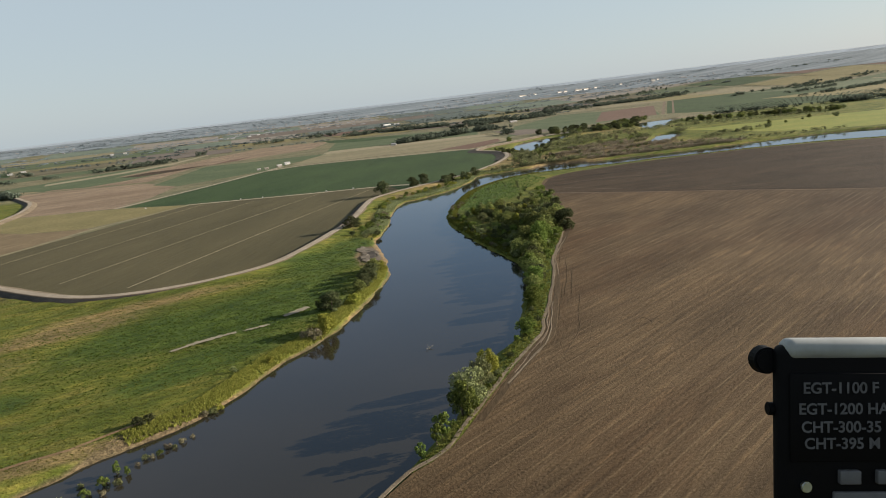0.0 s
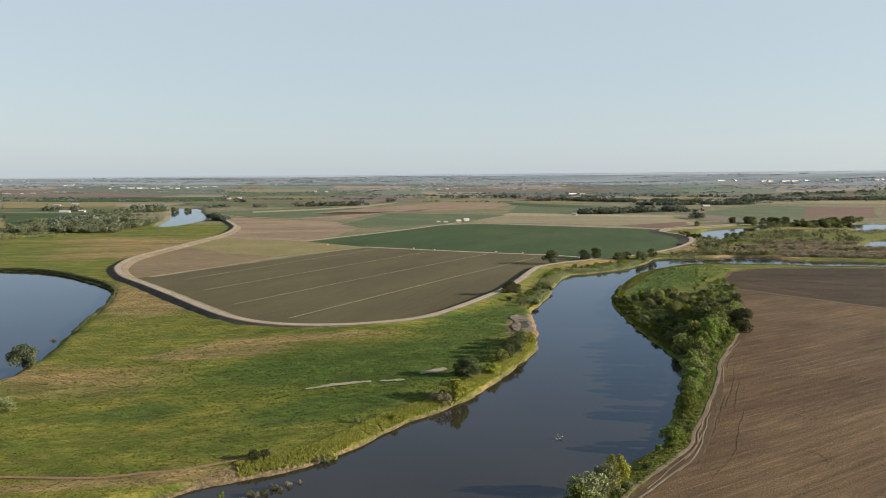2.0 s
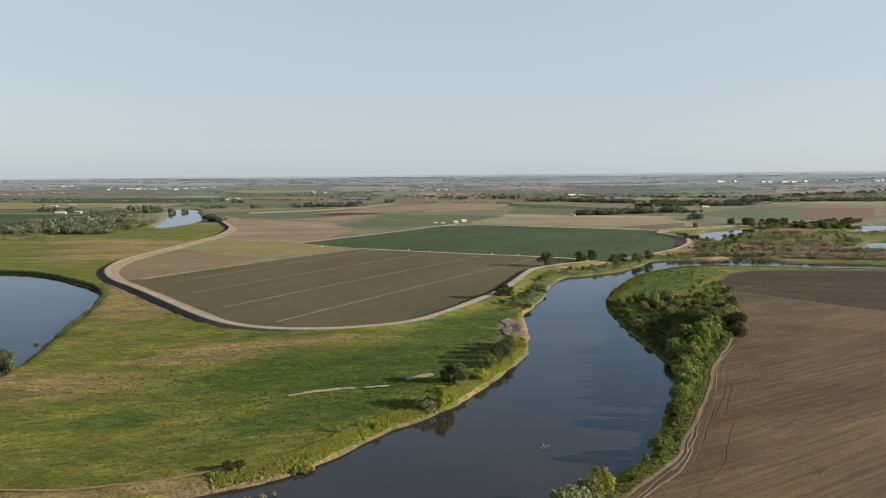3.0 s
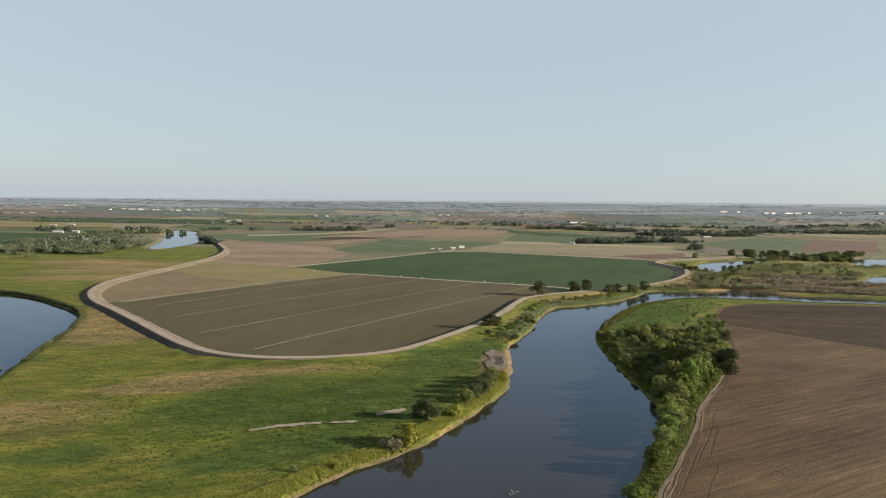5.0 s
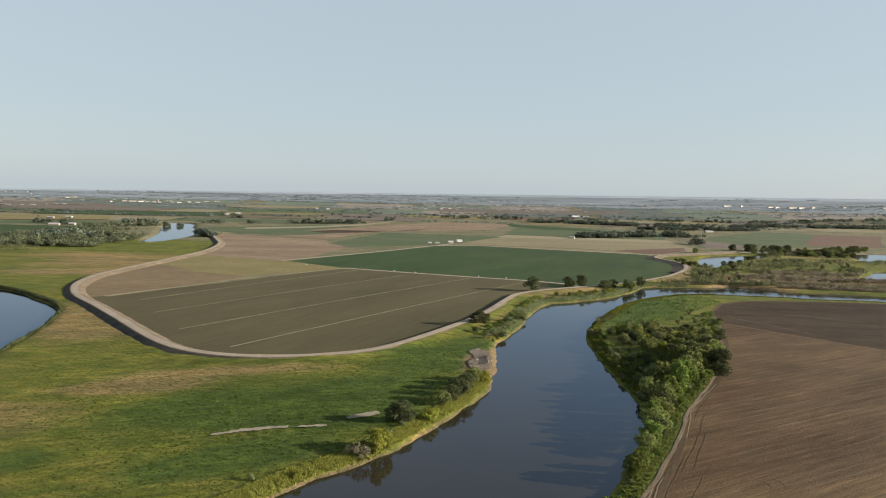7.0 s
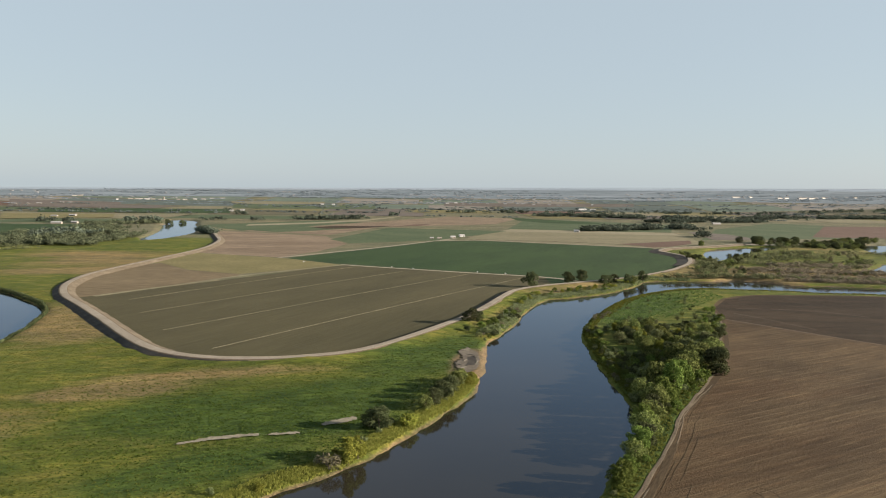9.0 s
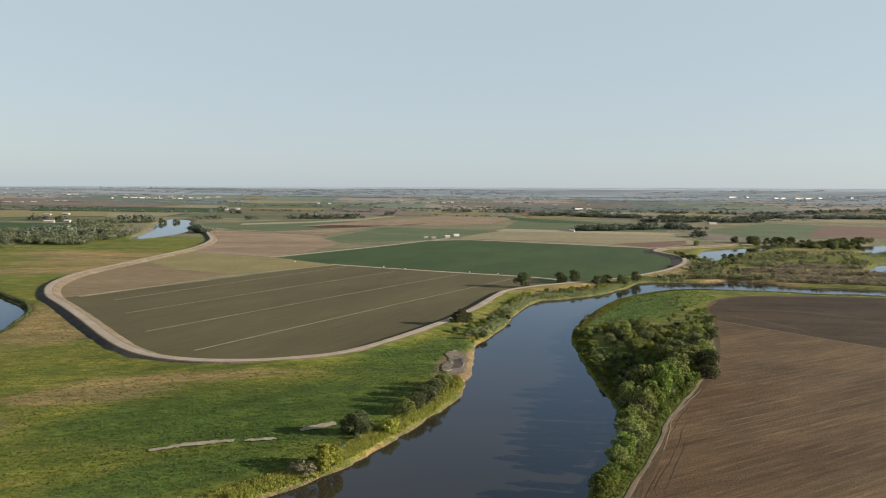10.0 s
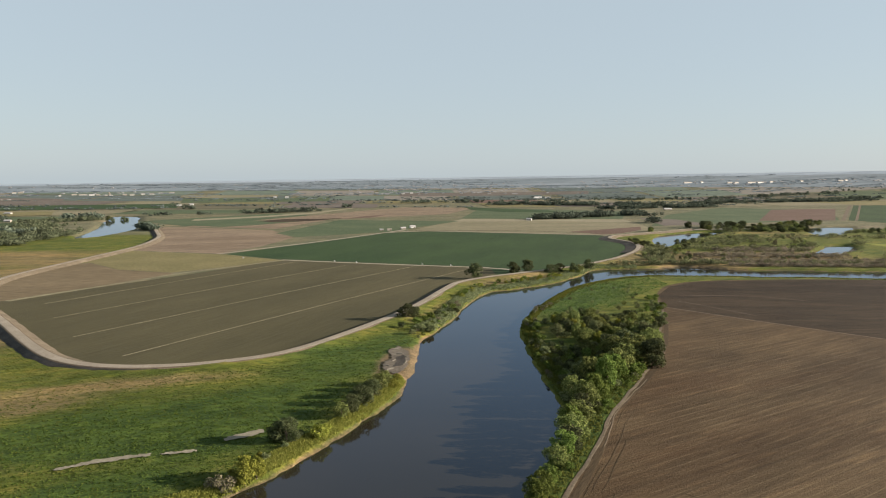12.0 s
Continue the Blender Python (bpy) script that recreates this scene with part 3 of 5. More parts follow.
field([(1060, 1490), (1100, 1300), (1270, 1225), (1480, 1235), (2080, 1740), (2650, 3000), (1900, 2640)], M_GREEN, "dark green orchard block", 0.10)
field([(590, 1370), (700, 1390), (700, 1560), (640, 1640)], M_FARBROWN, "brown far field", 0.15)
# far patchwork of fields, block by block along the farm roads
rng = random.Random(5)
far_kinds = [(M_FARGREEN, "pale green far field"), (M_FARBROWN, "brown far field"), (M_STRAW, "straw-coloured far field"), (M_FARRED, "reddish far field"),
             (M_GREEN, "dark green far field"), (M_KHAKI, "khaki far field"), (M_FARMIX, "mixed far field")]
# these fields take their haze from the base colour
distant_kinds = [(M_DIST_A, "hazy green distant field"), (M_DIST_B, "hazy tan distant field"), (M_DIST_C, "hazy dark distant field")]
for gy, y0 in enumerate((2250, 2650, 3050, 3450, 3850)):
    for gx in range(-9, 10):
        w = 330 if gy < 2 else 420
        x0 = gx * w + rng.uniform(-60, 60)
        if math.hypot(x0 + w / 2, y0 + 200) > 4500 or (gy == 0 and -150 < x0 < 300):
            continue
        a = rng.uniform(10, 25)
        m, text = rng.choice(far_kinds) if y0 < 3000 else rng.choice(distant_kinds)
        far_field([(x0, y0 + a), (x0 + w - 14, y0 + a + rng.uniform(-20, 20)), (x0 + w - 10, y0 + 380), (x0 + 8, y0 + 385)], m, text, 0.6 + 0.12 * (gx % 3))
for x0, y0, x1, y1, k in ((-1000, 1420, -700, 1600, 4), (-1000, 1640, -740, 1860, 0), (-1300, 1900, -700, 2200, 2), (-1700, 1500, -1040, 1850, 0), (-900, 1150, -640, 1380, 5),
                          (-690, 1960, -330, 2200, 0), (1500, 1250, 2200, 1650, 5), (1900, 1700, 2700, 2200, 0), (1300, 700, 1900, 1150, 0)):
    far_field([(x0, y0), (x1, y0 + 20), (x1 + 20, y1), (x0 - 10, y1 - 15)], far_kinds[k][0], far_kinds[k][1], 0.25)


for corners, k in (([(-871, 3263), (-456, 3372), (-477, 3539), (-925, 3468)], 2), ([(-1172, 2200), (-621, 2340), (-723, 2735), (-1349, 2541)], 4),
                   ([(-740, 2801), (-186, 2940), (-208, 3319), (-859, 3266)], 0), ([(-660, 1130), (-668, 1302), (-735, 1510), (-878, 1503)], 4),
                   ([(-1526, 2645), (-1161, 2753), (-1341, 3189), (-1822, 3168)], 1), ([(-1038, 1785), (-817, 1920), (-906, 2135), (-1224, 2112)], 5),
                   ([(119, 3378), (1043, 3374), (1096, 3546), (128, 3614)], 1)):
    far_field(corners, far_kinds[k][0], far_kinds[k][1], 1.1)


# the last miles below the horizon, a ring beyond all else, with haze in its colour
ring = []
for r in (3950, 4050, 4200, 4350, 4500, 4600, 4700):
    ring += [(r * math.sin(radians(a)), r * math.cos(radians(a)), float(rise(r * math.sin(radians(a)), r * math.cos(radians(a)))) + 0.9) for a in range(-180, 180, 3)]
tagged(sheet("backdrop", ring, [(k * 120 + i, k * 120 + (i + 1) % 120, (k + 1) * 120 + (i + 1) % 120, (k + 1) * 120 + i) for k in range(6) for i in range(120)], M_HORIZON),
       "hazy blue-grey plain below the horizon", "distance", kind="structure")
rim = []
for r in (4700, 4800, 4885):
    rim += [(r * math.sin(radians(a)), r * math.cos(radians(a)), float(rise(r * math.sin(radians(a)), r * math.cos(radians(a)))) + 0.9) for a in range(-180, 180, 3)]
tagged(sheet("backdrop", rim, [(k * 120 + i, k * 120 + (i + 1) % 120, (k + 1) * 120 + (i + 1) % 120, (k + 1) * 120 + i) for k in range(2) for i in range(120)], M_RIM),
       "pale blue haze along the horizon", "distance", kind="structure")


# ---- levee and roads ----
def strip(name, line, profile, material, base=0.0, parent=None):
    """A cross-section (offset to the left, height) swept along a line in plan."""
    tan = np.gradient(line, axis=0)
    tan /= np.linalg.norm(tan, axis=1)[:, None]
    nrm = np.stack([-tan[:, 1], tan[:, 0]], 1)
    v, k = [], len(profile)
    for i, (q, m) in enumerate(zip(line, nrm)):
        for o, h in profile:
            e = 0.35 * noise.noise(Vector((q[0] * 0.11 + o, q[1] * 0.11, h)))
            s = q + m * (o + (e * 2 if abs(o) > 5 else e * 0.6))
            v.append((s[0], s[1], base + h + (e * 0.5 if 0.1 < abs(h) and abs(o) > 5 else 0)))
    f = [(i * k + j, (i + 1) * k + j, (i + 1) * k + j + 1, i * k + j + 1) for i in range(len(line) - 1) for j in range(k - 1)]
    return sheet(name, v, f, material, parent, smooth=False)


levee = strip("levee", LEVEE, [(-3.9, 2.15), (-3.3, 2.4), (3.1, 2.4), (3.7, 2.15)], M_TRODDEN)
tagged(levee, "earth levee with sloping sides round the fields", "levee", kind="structure")
OUTER = [(-10.2, -0.4), (-9.2, 0.1), (-6.6, 1.2), (-3.9, 2.15)]
INNER = [(3.7, 2.15), (6.4, 1.2), (9.0, 0.15), (10.0, -0.4)]


def slope(a, b, profile, material, label):
    i, j = (int(np.argmin(np.hypot(*(LEVEE - q).T))) for q in (np.array(a), np.array(b)))
    tagged(strip("levee_slope", LEVEE[i:j + 1], profile, material, 0.0, levee), label)


# slopes turned from the sun get their shade from a darker colour
first, last = LEVEE[0], LEVEE[-1]
slope(first, (-292, 1024), OUTER, M_SHADE_MUD, "stone slope with shade in its dark colour")
slope((-292, 1024), (-306, 793), OUTER, M_LEVEE, "dry earth slope")
slope((-306, 793), (-70, 391), OUTER, M_SHADE_MUD, "stone slope with shade in its dark colour")
slope((-70, 391), last, OUTER, M_LEVEE, "dry earth slope")
slope(first, (-4, 423), INNER, M_LEVEE, "dry earth slope")
slope((-4, 423), (106, 649), INNER, M_SHADE_MUD, "stone slope with shade in its dark colour")
slope((106, 649), (345, 880), INNER, M_LEVEE, "dry earth slope")
WIDE = [(3.7, 2.15), (9.5, 1.3), (16.5, 0.3), (19, -0.4)]
slope((345, 880), (384, 1040), WIDE, M_SHADE_MUD, "broad stone slope with shade in its dark colour")
slope((384, 1040), last, WIDE, M_SHADE_MUD, "stone slope with shade in its dark colour")
tagged(strip("levee_road", LEVEE, [(-2.7, 2.4), (-2.5, 2.47), (2.5, 2.47), (2.7, 2.4)], M_GRAVEL), "pale gravel track on the levee crown", "road", kind="structure")


def track(pts, width, label, material=None, z=0.13):
    line = spline(pts, 12)
    ob = strip("farm_track", line, [(-width / 2, z - 0.05), (-width / 2 + 0.2, z), (width / 2 - 0.2, z), (width / 2, z - 0.05)], material or M_GRAVEL)
    return tagged(ob, label, "track", kind="structure")


track([(-78, 860), (-1, 826), (60, 800), (148, 765), (180, 735)], 7, "dusty track between two crop fields")
track([(-167, 932), (-60, 1085), (40, 1250), (80, 1320)], 8, "dusty farm track to the farmstead")
track([(-250, 605), (-224, 648), (-199, 688), (-166, 748), (-123, 800), (-76, 856)], 6.5, "pale grassy strip between two fields", M_STRAW)
track([(40, 1250), (116, 1280), (260, 1225), (406, 1158)], 8, "dusty track along the green field")
track([(117, 1300), (260, 1275), (350, 1235), (420, 1178)], 6, "dark drainage ditch through the straw field", M_RUT)
track([(1041, 1480), (1500, 2110), (2272, 3162)], 9, "straight pale farm road beside the orchard", M_TRODDEN)
track([(1072, 1480), (1532, 2105), (2297, 3150)], 6, "straight pale farm road beside the orchard", M_TRODDEN)
track([(400, 1125), (480, 1190), (600, 1262), (760, 1290)], 14, "dry sandy track along the far levee")
for a, b in (((-99, 425), (123, 752)), ((-145, 474), (70, 783)), ((-183, 534), (-2, 800)), ((-215, 590), (-60, 838))):
    mid = ((a[0] + b[0]) / 2 - 1.5, (a[1] + b[1]) / 2 + 1)
    tagged(track([a, mid, b], 1.0, "pale sprinkler line across the seeded field", M_PALE, 0.2), category="irrigation line")
track([(243, 532), (290, 470), (336, 414), (398, 336), (520, 248)], 1.6, "pale trodden line across the ploughed field", M_TRODDEN, 0.18)
track([(261, 556), (271, 541), (281, 518), (291, 496)], 0.8, "faint pale line across the ploughed field", M_TRODDEN, 0.18)
track([(273, 578), (302, 577), (337, 567), (361, 545)], 0.9, "faint pale line across the ploughed field", M_TRODDEN, 0.18)


track([(-210, 203), (-160, 197), (-134, 195), (-117, 194), (-104, 197), (-92, 199), (-80, 205), (-72, 208)], 1.5, "reddish worn cattle path through the grass", M_PATH, 0.22)


def edge_line(offset, y0, y1, wobble, seed):
    """A line that keeps beside the ploughed field's edge, wandering a little."""
    g = random.Random(seed)
    a, b = g.uniform(0, 6), g.uniform(20, 45)
    sel = [i for i in range(0, 140, 2) if i < len(PLOUGH_EDGE) and y0 < PLOUGH_EDGE[i, 1] < y1]
    d = np.gradient(PLOUGH_EDGE, axis=0)
    out = []
    for i in sel:
        nrm = np.array((d[i, 1], -d[i, 0])) / np.linalg.norm(d[i])
        q = PLOUGH_EDGE[i] + nrm * (offset + wobble * math.sin(a + PLOUGH_EDGE[i, 1] / b) + g.uniform(-0.4, 0.4))
        out.append((float(q[0]), float(q[1])))
    return out


track(edge_line(2.2, 150, 600, 1.2, 3), 2.8, "worn headland along the ploughed field", M_HEADLAND, 0.10)
track(edge_line(-0.4, 118, 600, 0.9, 1), 1.5, "pale trodden rim of the ploughed field", M_LEVEE, 0.15)
gw = random.Random(21)
for k in range(8):
    y0 = gw.uniform(125, 430)
    track(edge_line(gw.uniform(0.8, 3.6), y0, y0 + gw.uniform(30, 65), 1.4, 30 + k), gw.uniform(0.35, 0.8), "pale wheel track beside the field edge", M_LEVEE if k % 2 else M_TRODDEN, 0.16)
for k in range(6):
    y0, o = gw.uniform(150, 360), gw.choice((3.2, 4.6, 6.0, 7.0, 9.0, 12.5))
    track(edge_line(o + gw.uniform(-0.8, 0.8), y0, y0 + gw.uniform(32, 75), 0.6, 60 + k), gw.uniform(0.2, 0.34), "dark wheel rut beside the field edge", M_RUT, 0.14)
for cx, cy, rad in ((124, 238, 6.5), (121, 237, 4.5), (104, 200, 7.0)):
    track([(cx + rad * math.cos(a / 3), cy + rad * math.sin(a / 3)) for a in range(-3, 4)], 0.32, "faint curved wheel mark in the ploughed soil", M_RUT, 0.14)


def ragged(pts, step=1.0, jag=0.55):
    """An outline with a worn, uneven edge."""
    g = random.Random(len(pts))
    out = []
    for a, b in zip(pts, [*pts[1:], pts[0]]):
        k = max(1, int(math.dist(a, b) / step))
        out += [(a[0] + (b[0] - a[0]) * i / k + g.uniform(-jag, jag), a[1] + (b[1] - a[1]) * i / k + g.uniform(-jag, jag)) for i in range(k)]
    return out


for pts in ([(-68, 277), (-57, 281.5), (-48, 284.5), (-40, 287), (-40, 289.5), (-50, 287.5), (-58, 285), (-66, 280)], [(-39, 287.5), (-32, 288), (-25, 289.5), (-27, 291), (-34, 290)],
            [(-18, 298), (-11, 301), (-5, 306), (-7, 309), (-14, 305), (-19, 301)]):
    field(ragged(pts), M_SAND, "thin pale sandy streak in the grass", 0.3, "sand_streak")


field(ragged([(39, 384), (45, 377), (50, 388), (52, 404), (52, 420), (47, 433), (41, 424), (43, 408), (38, 396)], 1.2, 0.8), M_MUD, "grey mud flat on the river bank", 0.36, "mud_flat")
field(ragged([(43, 390), (48, 392), (50, 402), (49, 412), (45, 409), (45, 399)], 1.0, 0.5), M_SHADE_MUD, "dark wet patch in the mud flat", 0.42, "mud_flat")


# ---- vegetation ----


def height(x, y):
    """Ground level at a place in plan."""
    i = min(max(int(np.searchsorted(GX, x)) - 1, 0), len(GX) - 2)
    j = min(max(int(np.searchsorted(GY, y)) - 1, 0), len(GY) - 2)
    s, t = (x - GX[i]) / (GX[i + 1] - GX[i]), (y - GY[j]) / (GY[j + 1] - GY[j])
    g = GZ
    return float((g[j, i] * (1 - s) + g[j, i + 1] * s) * (1 - t) + (g[j + 1, i] * (1 - s) + g[j + 1, i + 1] * s) * t)


def quads(centres, normals, sizes, gen, aspect=1.0, jitter=0.55):
    """Leaf clumps: a small bent quad at each centre, facing roughly along its normal."""
    n = len(centres)
    nn = normals + gen.normal(0, jitter, (n, 3))
    nn /= np.linalg.norm(nn, axis=1)[:, None] + 1e-9
    u = np.cross(nn, gen.normal(0, 1, (n, 3)))
    u /= np.linalg.norm(u, axis=1)[:, None] + 1e-9
    v = np.cross(nn, u)
    s = sizes[:, None]
    k = gen.uniform(0.6, 1.2, (n, 4, 1))
    c = np.stack([-u - v * aspect, u - v * aspect * 0.7, u * 0.8 + v * aspect, -u * 0.7 + v * aspect], 1) * k
    return (centres[:, None] + 0.5 * c * s[:, None]).reshape(-1, 3), np.arange(4 * n).reshape(n, 4)


def crown_mesh(gen, h, width, base, count, leaf, lobes, squat=1.0):
    """An uneven crown: lobes set round an axis, with clumps over the lobes' shells and gaps between."""
    cs, rs = [], []
    for i in range(lobes):
        a, q = gen.uniform(0, 2 * np.pi), np.sqrt(gen.uniform(0, 1))
        t = gen.uniform(0, 1)
        swell = np.sin(np.pi * (0.16 + 0.72 * t)) ** squat
        rad = width / 2 * swell * q * 0.9
        r = width * gen.uniform(0.07, 0.19) * (0.7 + 0.35 * swell)
        cs.append((rad * np.cos(a), rad * np.sin(a), base + r * 0.5 + (h - base - 1.4 * r) * t))
        rs.append(r)
    cs, rs = np.array(cs), np.array(rs)
    which = gen.choice(lobes, count, p=rs ** 2 / (rs ** 2).sum())
    d = gen.normal(0, 1, (count, 3))
    d[:, 2] = d[:, 2] * 0.9 + 0.25
    d /= np.linalg.norm(d, axis=1)[:, None]
    p = cs[which] + d * (rs[which] * gen.uniform(0.72, 1.08, count))[:, None]
    deep = np.zeros(count, bool)
    for c, r in zip(cs, rs):
        deep |= np.linalg.norm(p - c, axis=1) < r * 0.6
    p, d = p[~deep], d[~deep]
    return quads(p, d, leaf * gen.uniform(0.6, 1.35, len(p)), gen), cs


def tube(a, b, r0, r1, sides=7):
    a, b = np.array(a, float), np.array(b, float)
    w = (b - a) / (np.linalg.norm(b - a) + 1e-9)
    u = np.cross(w, (0.3, 1, 0.1))
    u /= np.linalg.norm(u)
    v = np.cross(w, u)
    ang = np.linspace(0, 2 * np.pi, sides, endpoint=False)
    ring = np.cos(ang)[:, None] * u + np.sin(ang)[:, None] * v
    vs = np.vstack([a + ring * r0, b + ring * r1])
    fs = [(i, (i + 1) % sides, sides + (i + 1) % sides, sides + i) for i in range(sides)] + [tuple(range(2 * sides - 1, sides - 1, -1))]
    return vs, fs


def joined(pieces):
    vs, fs, k = [], [], 0
    for v, f in pieces:
        vs.append(np.asarray(v))
        fs += [tuple(int(i) + k for i in q) for q in f]
        k += len(v)
    return np.vstack(vs), fs


KINDS = {
    # height, width, crown base, clumps, clump size, lobes, leaf, trunk radius, category, name, label
    "oak": (10, 11, 0.7, 4350, 0.44, 39, M_OAK, 0.38, "tree", "oak_tree", "broad dark green oak with a lumpy crown on the river bank"),
    "dark": (10, 11, 0.3, 4350, 0.42, 37, M_DARKLEAF, 0.36, "tree", "dark_tree", "dense dark-leaved tree with a ragged crown"),
    "willow": (10, 9, 0.8, 4350, 0.37, 36, M_WILLOW, 0.30, "tree", "willow_tree", "light green willow with an uneven rounded crown"),
    "grey": (10, 10, 0.8, 4640, 0.35, 39, M_GREYLEAF, 0.32, "tree", "grey_willow_tree", "grey-green willow leaning over the water"),
    "golden": (10, 9, 1.0, 4060, 0.39, 36, M_YELLOWLEAF, 0.28, "tree", "golden_willow_tree", "yellow-green sunlit willow in the thicket"),
    "poplar": (10, 5.5, 0.8, 2900, 0.35, 30, M_WILLOW, 0.22, "tree", "cottonwood_tree", "slim bright green young cottonwood"),
    "bush": (3, 4.2, 0.1, 1160, 0.25, 21, M_WILLOW, 0.08, "bush", "bush", "low green bush at the water's edge"),
    "yellow_bush": (3, 4.6, 0.1, 1305, 0.25, 21, M_YELLOWLEAF, 0.08, "bush", "yellow_bush", "bright yellow-green bush on the bank"),
    "grey_bush": (3, 4.4, 0.1, 1160, 0.25, 21, M_GREYLEAF, 0.08, "bush", "grey_bush", "pale grey-green bush on the bank"),
    "dark_bush": (3, 4.2, 0.1, 1160, 0.25, 21, M_DARKLEAF, 0.08, "bush", "dark_bush", "dark green bush on the bank"),
    "twig_bush": (3, 4.4, 0.1, 942, 0.22, 19, M_TWIGBUSH, 0.07, "bush", "dry_bush", "dry brown leafless bush on the bank"),
}
PROTO = {}
pick = random.Random(11)


def plant(kind, x, y, h, wide=1.0, group="", z=None):
    """One tree or bush of that height, standing on the ground."""
    H0, W, base, count, leaf, lobes, m, trunk, cat, name, label = KINDS[kind]
    variant = (kind, pick.randrange(4))
    s = h / H0
    z0 = (height(x, y) if z is None else z) - 0.05
    place = pose(x, y, z0, 0, 0, pick.uniform(0, 360)) @ Matrix.Diagonal((s * wide, s * wide * pick.uniform(0.9, 1.1), s, 1))
    if variant in PROTO:
        ob = copy_thing(PROTO[variant], place)
        ob.matrix_basis = place
    else:
        gen = np.random.default_rng(7 + 37 * variant[1] + 101 * list(KINDS).index(kind))
        ob = PROTO[variant] = new(name)
        ob.empty_display_size = 0.5
        (v, f), cs = crown_mesh(gen, H0, W, base, count, leaf, lobes)
        sheet("crown" if cat == "tree" else "foliage", v, f, m, ob)
        bend = gen.uniform(-0.5, 0.5, 2) * (H0 / 10)
        top = (bend[0], bend[1], base + (H0 - base) * 0.55)
        fork = (bend[0] * 0.4, bend[1] * 0.4, base + (H0 - base) * 0.12)
        v, f = joined([tube((0, 0, -0.3), fork, trunk * 1.25, trunk * 0.85), tube(fork, top, trunk * 0.85, trunk * 0.3)])
        sheet("trunk" if cat == "tree" else "stem", v, f, M_BARK, ob)
        for c in cs[gen.permutation(len(cs))[:4]]:
            v, f = tube(fork, c, trunk * 0.5, trunk * 0.12, 5)
            sheet("limb" if cat == "tree" else "twig", v, f, M_BARK, ob)
        tagged(ob, label, cat)
        ob.matrix_basis = place
    if group:
        tagged(ob, group=group)
    return ob


def thicket(kinds, region, count, hs, gap, group, seed, wide=1.0):
    """Trees strewn over a region in plan with a least gap between them."""
    r = random.Random(seed)
    poly = np.array(region, float)
    lo, hi = poly.min(0), poly.max(0)
    got, tries = [], 0
    while len(got) < count and tries < count * 60:
        tries += 1
        q = (r.uniform(lo[0], hi[0]), r.uniform(lo[1], hi[1]))
        if any(math.hypot(q[0] - a, q[1] - b) < gap for a, b in got) or not to_line(np.array([q]), poly, True)[1][0] or height(*q) < -1.2:
            continue
        got.append(q)
        plant(r.choice(kinds), q[0], q[1], r.uniform(*hs), wide * r.uniform(0.85, 1.2), group)


def wood(name, label, lines, m, h=(6, 11), leaf=2.4, per=46, seed=1, squat=1.0):
    """Far trees too many to count: along lines in plan (x, y, x, y, depth, count)."""
    gen = np.random.default_rng(seed)
    vs, fs, tints, k = [], [], [], 0
    for x0, y0, x1, y1, depth, count in lines:
        for _ in range(count):
            t = gen.uniform(0, 1)
            x = x0 + (x1 - x0) * t + gen.normal(0, depth * 0.4)
            y = y0 + (y1 - y0) * t + gen.normal(0, depth * 0.4)
            if (math.hypot(x, y) < 1900 and height(x, y) < -0.9) or (leaf > 1.9 and noise.noise(Vector((x * 0.014, y * 0.007, seed))) < -0.12):
                continue
            hh = gen.uniform(*h) * (0.75 if gen.uniform() < 0.4 else 1.0)
            w = hh * gen.uniform(0.9, 2.0) * squat
            d = gen.normal(0, 1, (per, 3))
            d /= np.linalg.norm(d, axis=1)[:, None]
            lobes = gen.normal(0, 0.22, (6, 3)) * (w, w, hh * 0.5)
            girth = gen.uniform(0.22, 0.38, 6)
            at = gen.integers(0, 6, per)
            p = lobes[at] + d * girth[at][:, None] * (w, w, hh) * gen.uniform(0.75, 1.05, (per, 1)) + (x, y, 0)
            p[:, 2] = np.clip(p[:, 2] + hh * 0.52, 0.3, None) + float(rise(x, y))
            tints.append(np.full(4 * per, gen.uniform(-0.32, 0.38)))
            v, f = quads(p, d, leaf * (hh / 9) * gen.uniform(0.6, 1.3, per), gen, jitter=0.22)
            vs.append(v)
            fs.append(f + k)
            k += len(v)
    ob = sheet(name, np.vstack(vs), np.vstack(fs).tolist(), m)
    at = ob.data.attributes.new("tint", "FLOAT", "POINT")
    at.data.foreach_set("value", np.concatenate(tints))
    return tagged(ob, label, "trees", kind="stuff")


def blades(name, label, pts, m, tall, broad, gen, per=4):
    """Tufts of grass: a few leaning tapered blades at each point."""
    n = len(pts)
    base = np.repeat(np.array([(x, y, z) for x, y, z in pts]), per, 0)
    a = gen.uniform(0, 2 * np.pi, n * per)
    base[:, 0] += gen.normal(0, broad * 0.6, n * per)
    base[:, 1] += gen.normal(0, broad * 0.6, n * per)
    hh = tall * gen.uniform(0.5, 1.3, n * per)
    lean = gen.normal(0, 0.35, (n * per, 2)) * hh[:, None]
    half = np.stack([np.cos(a), np.sin(a), np.zeros(n * per)], 1) * (broad * gen.uniform(0.35, 0.75, n * per))[:, None]
    tip = base + np.column_stack([lean, hh])
    v = np.stack([base - half - (0, 0, 0.1), base + half - (0, 0, 0.1), tip + half * 0.35, tip - half * 0.35], 1).reshape(-1, 3)
    ob = sheet(name, v, np.arange(4 * n * per).reshape(-1, 4).tolist(), m)
    return tagged(ob, label, "grass", kind="stuff")


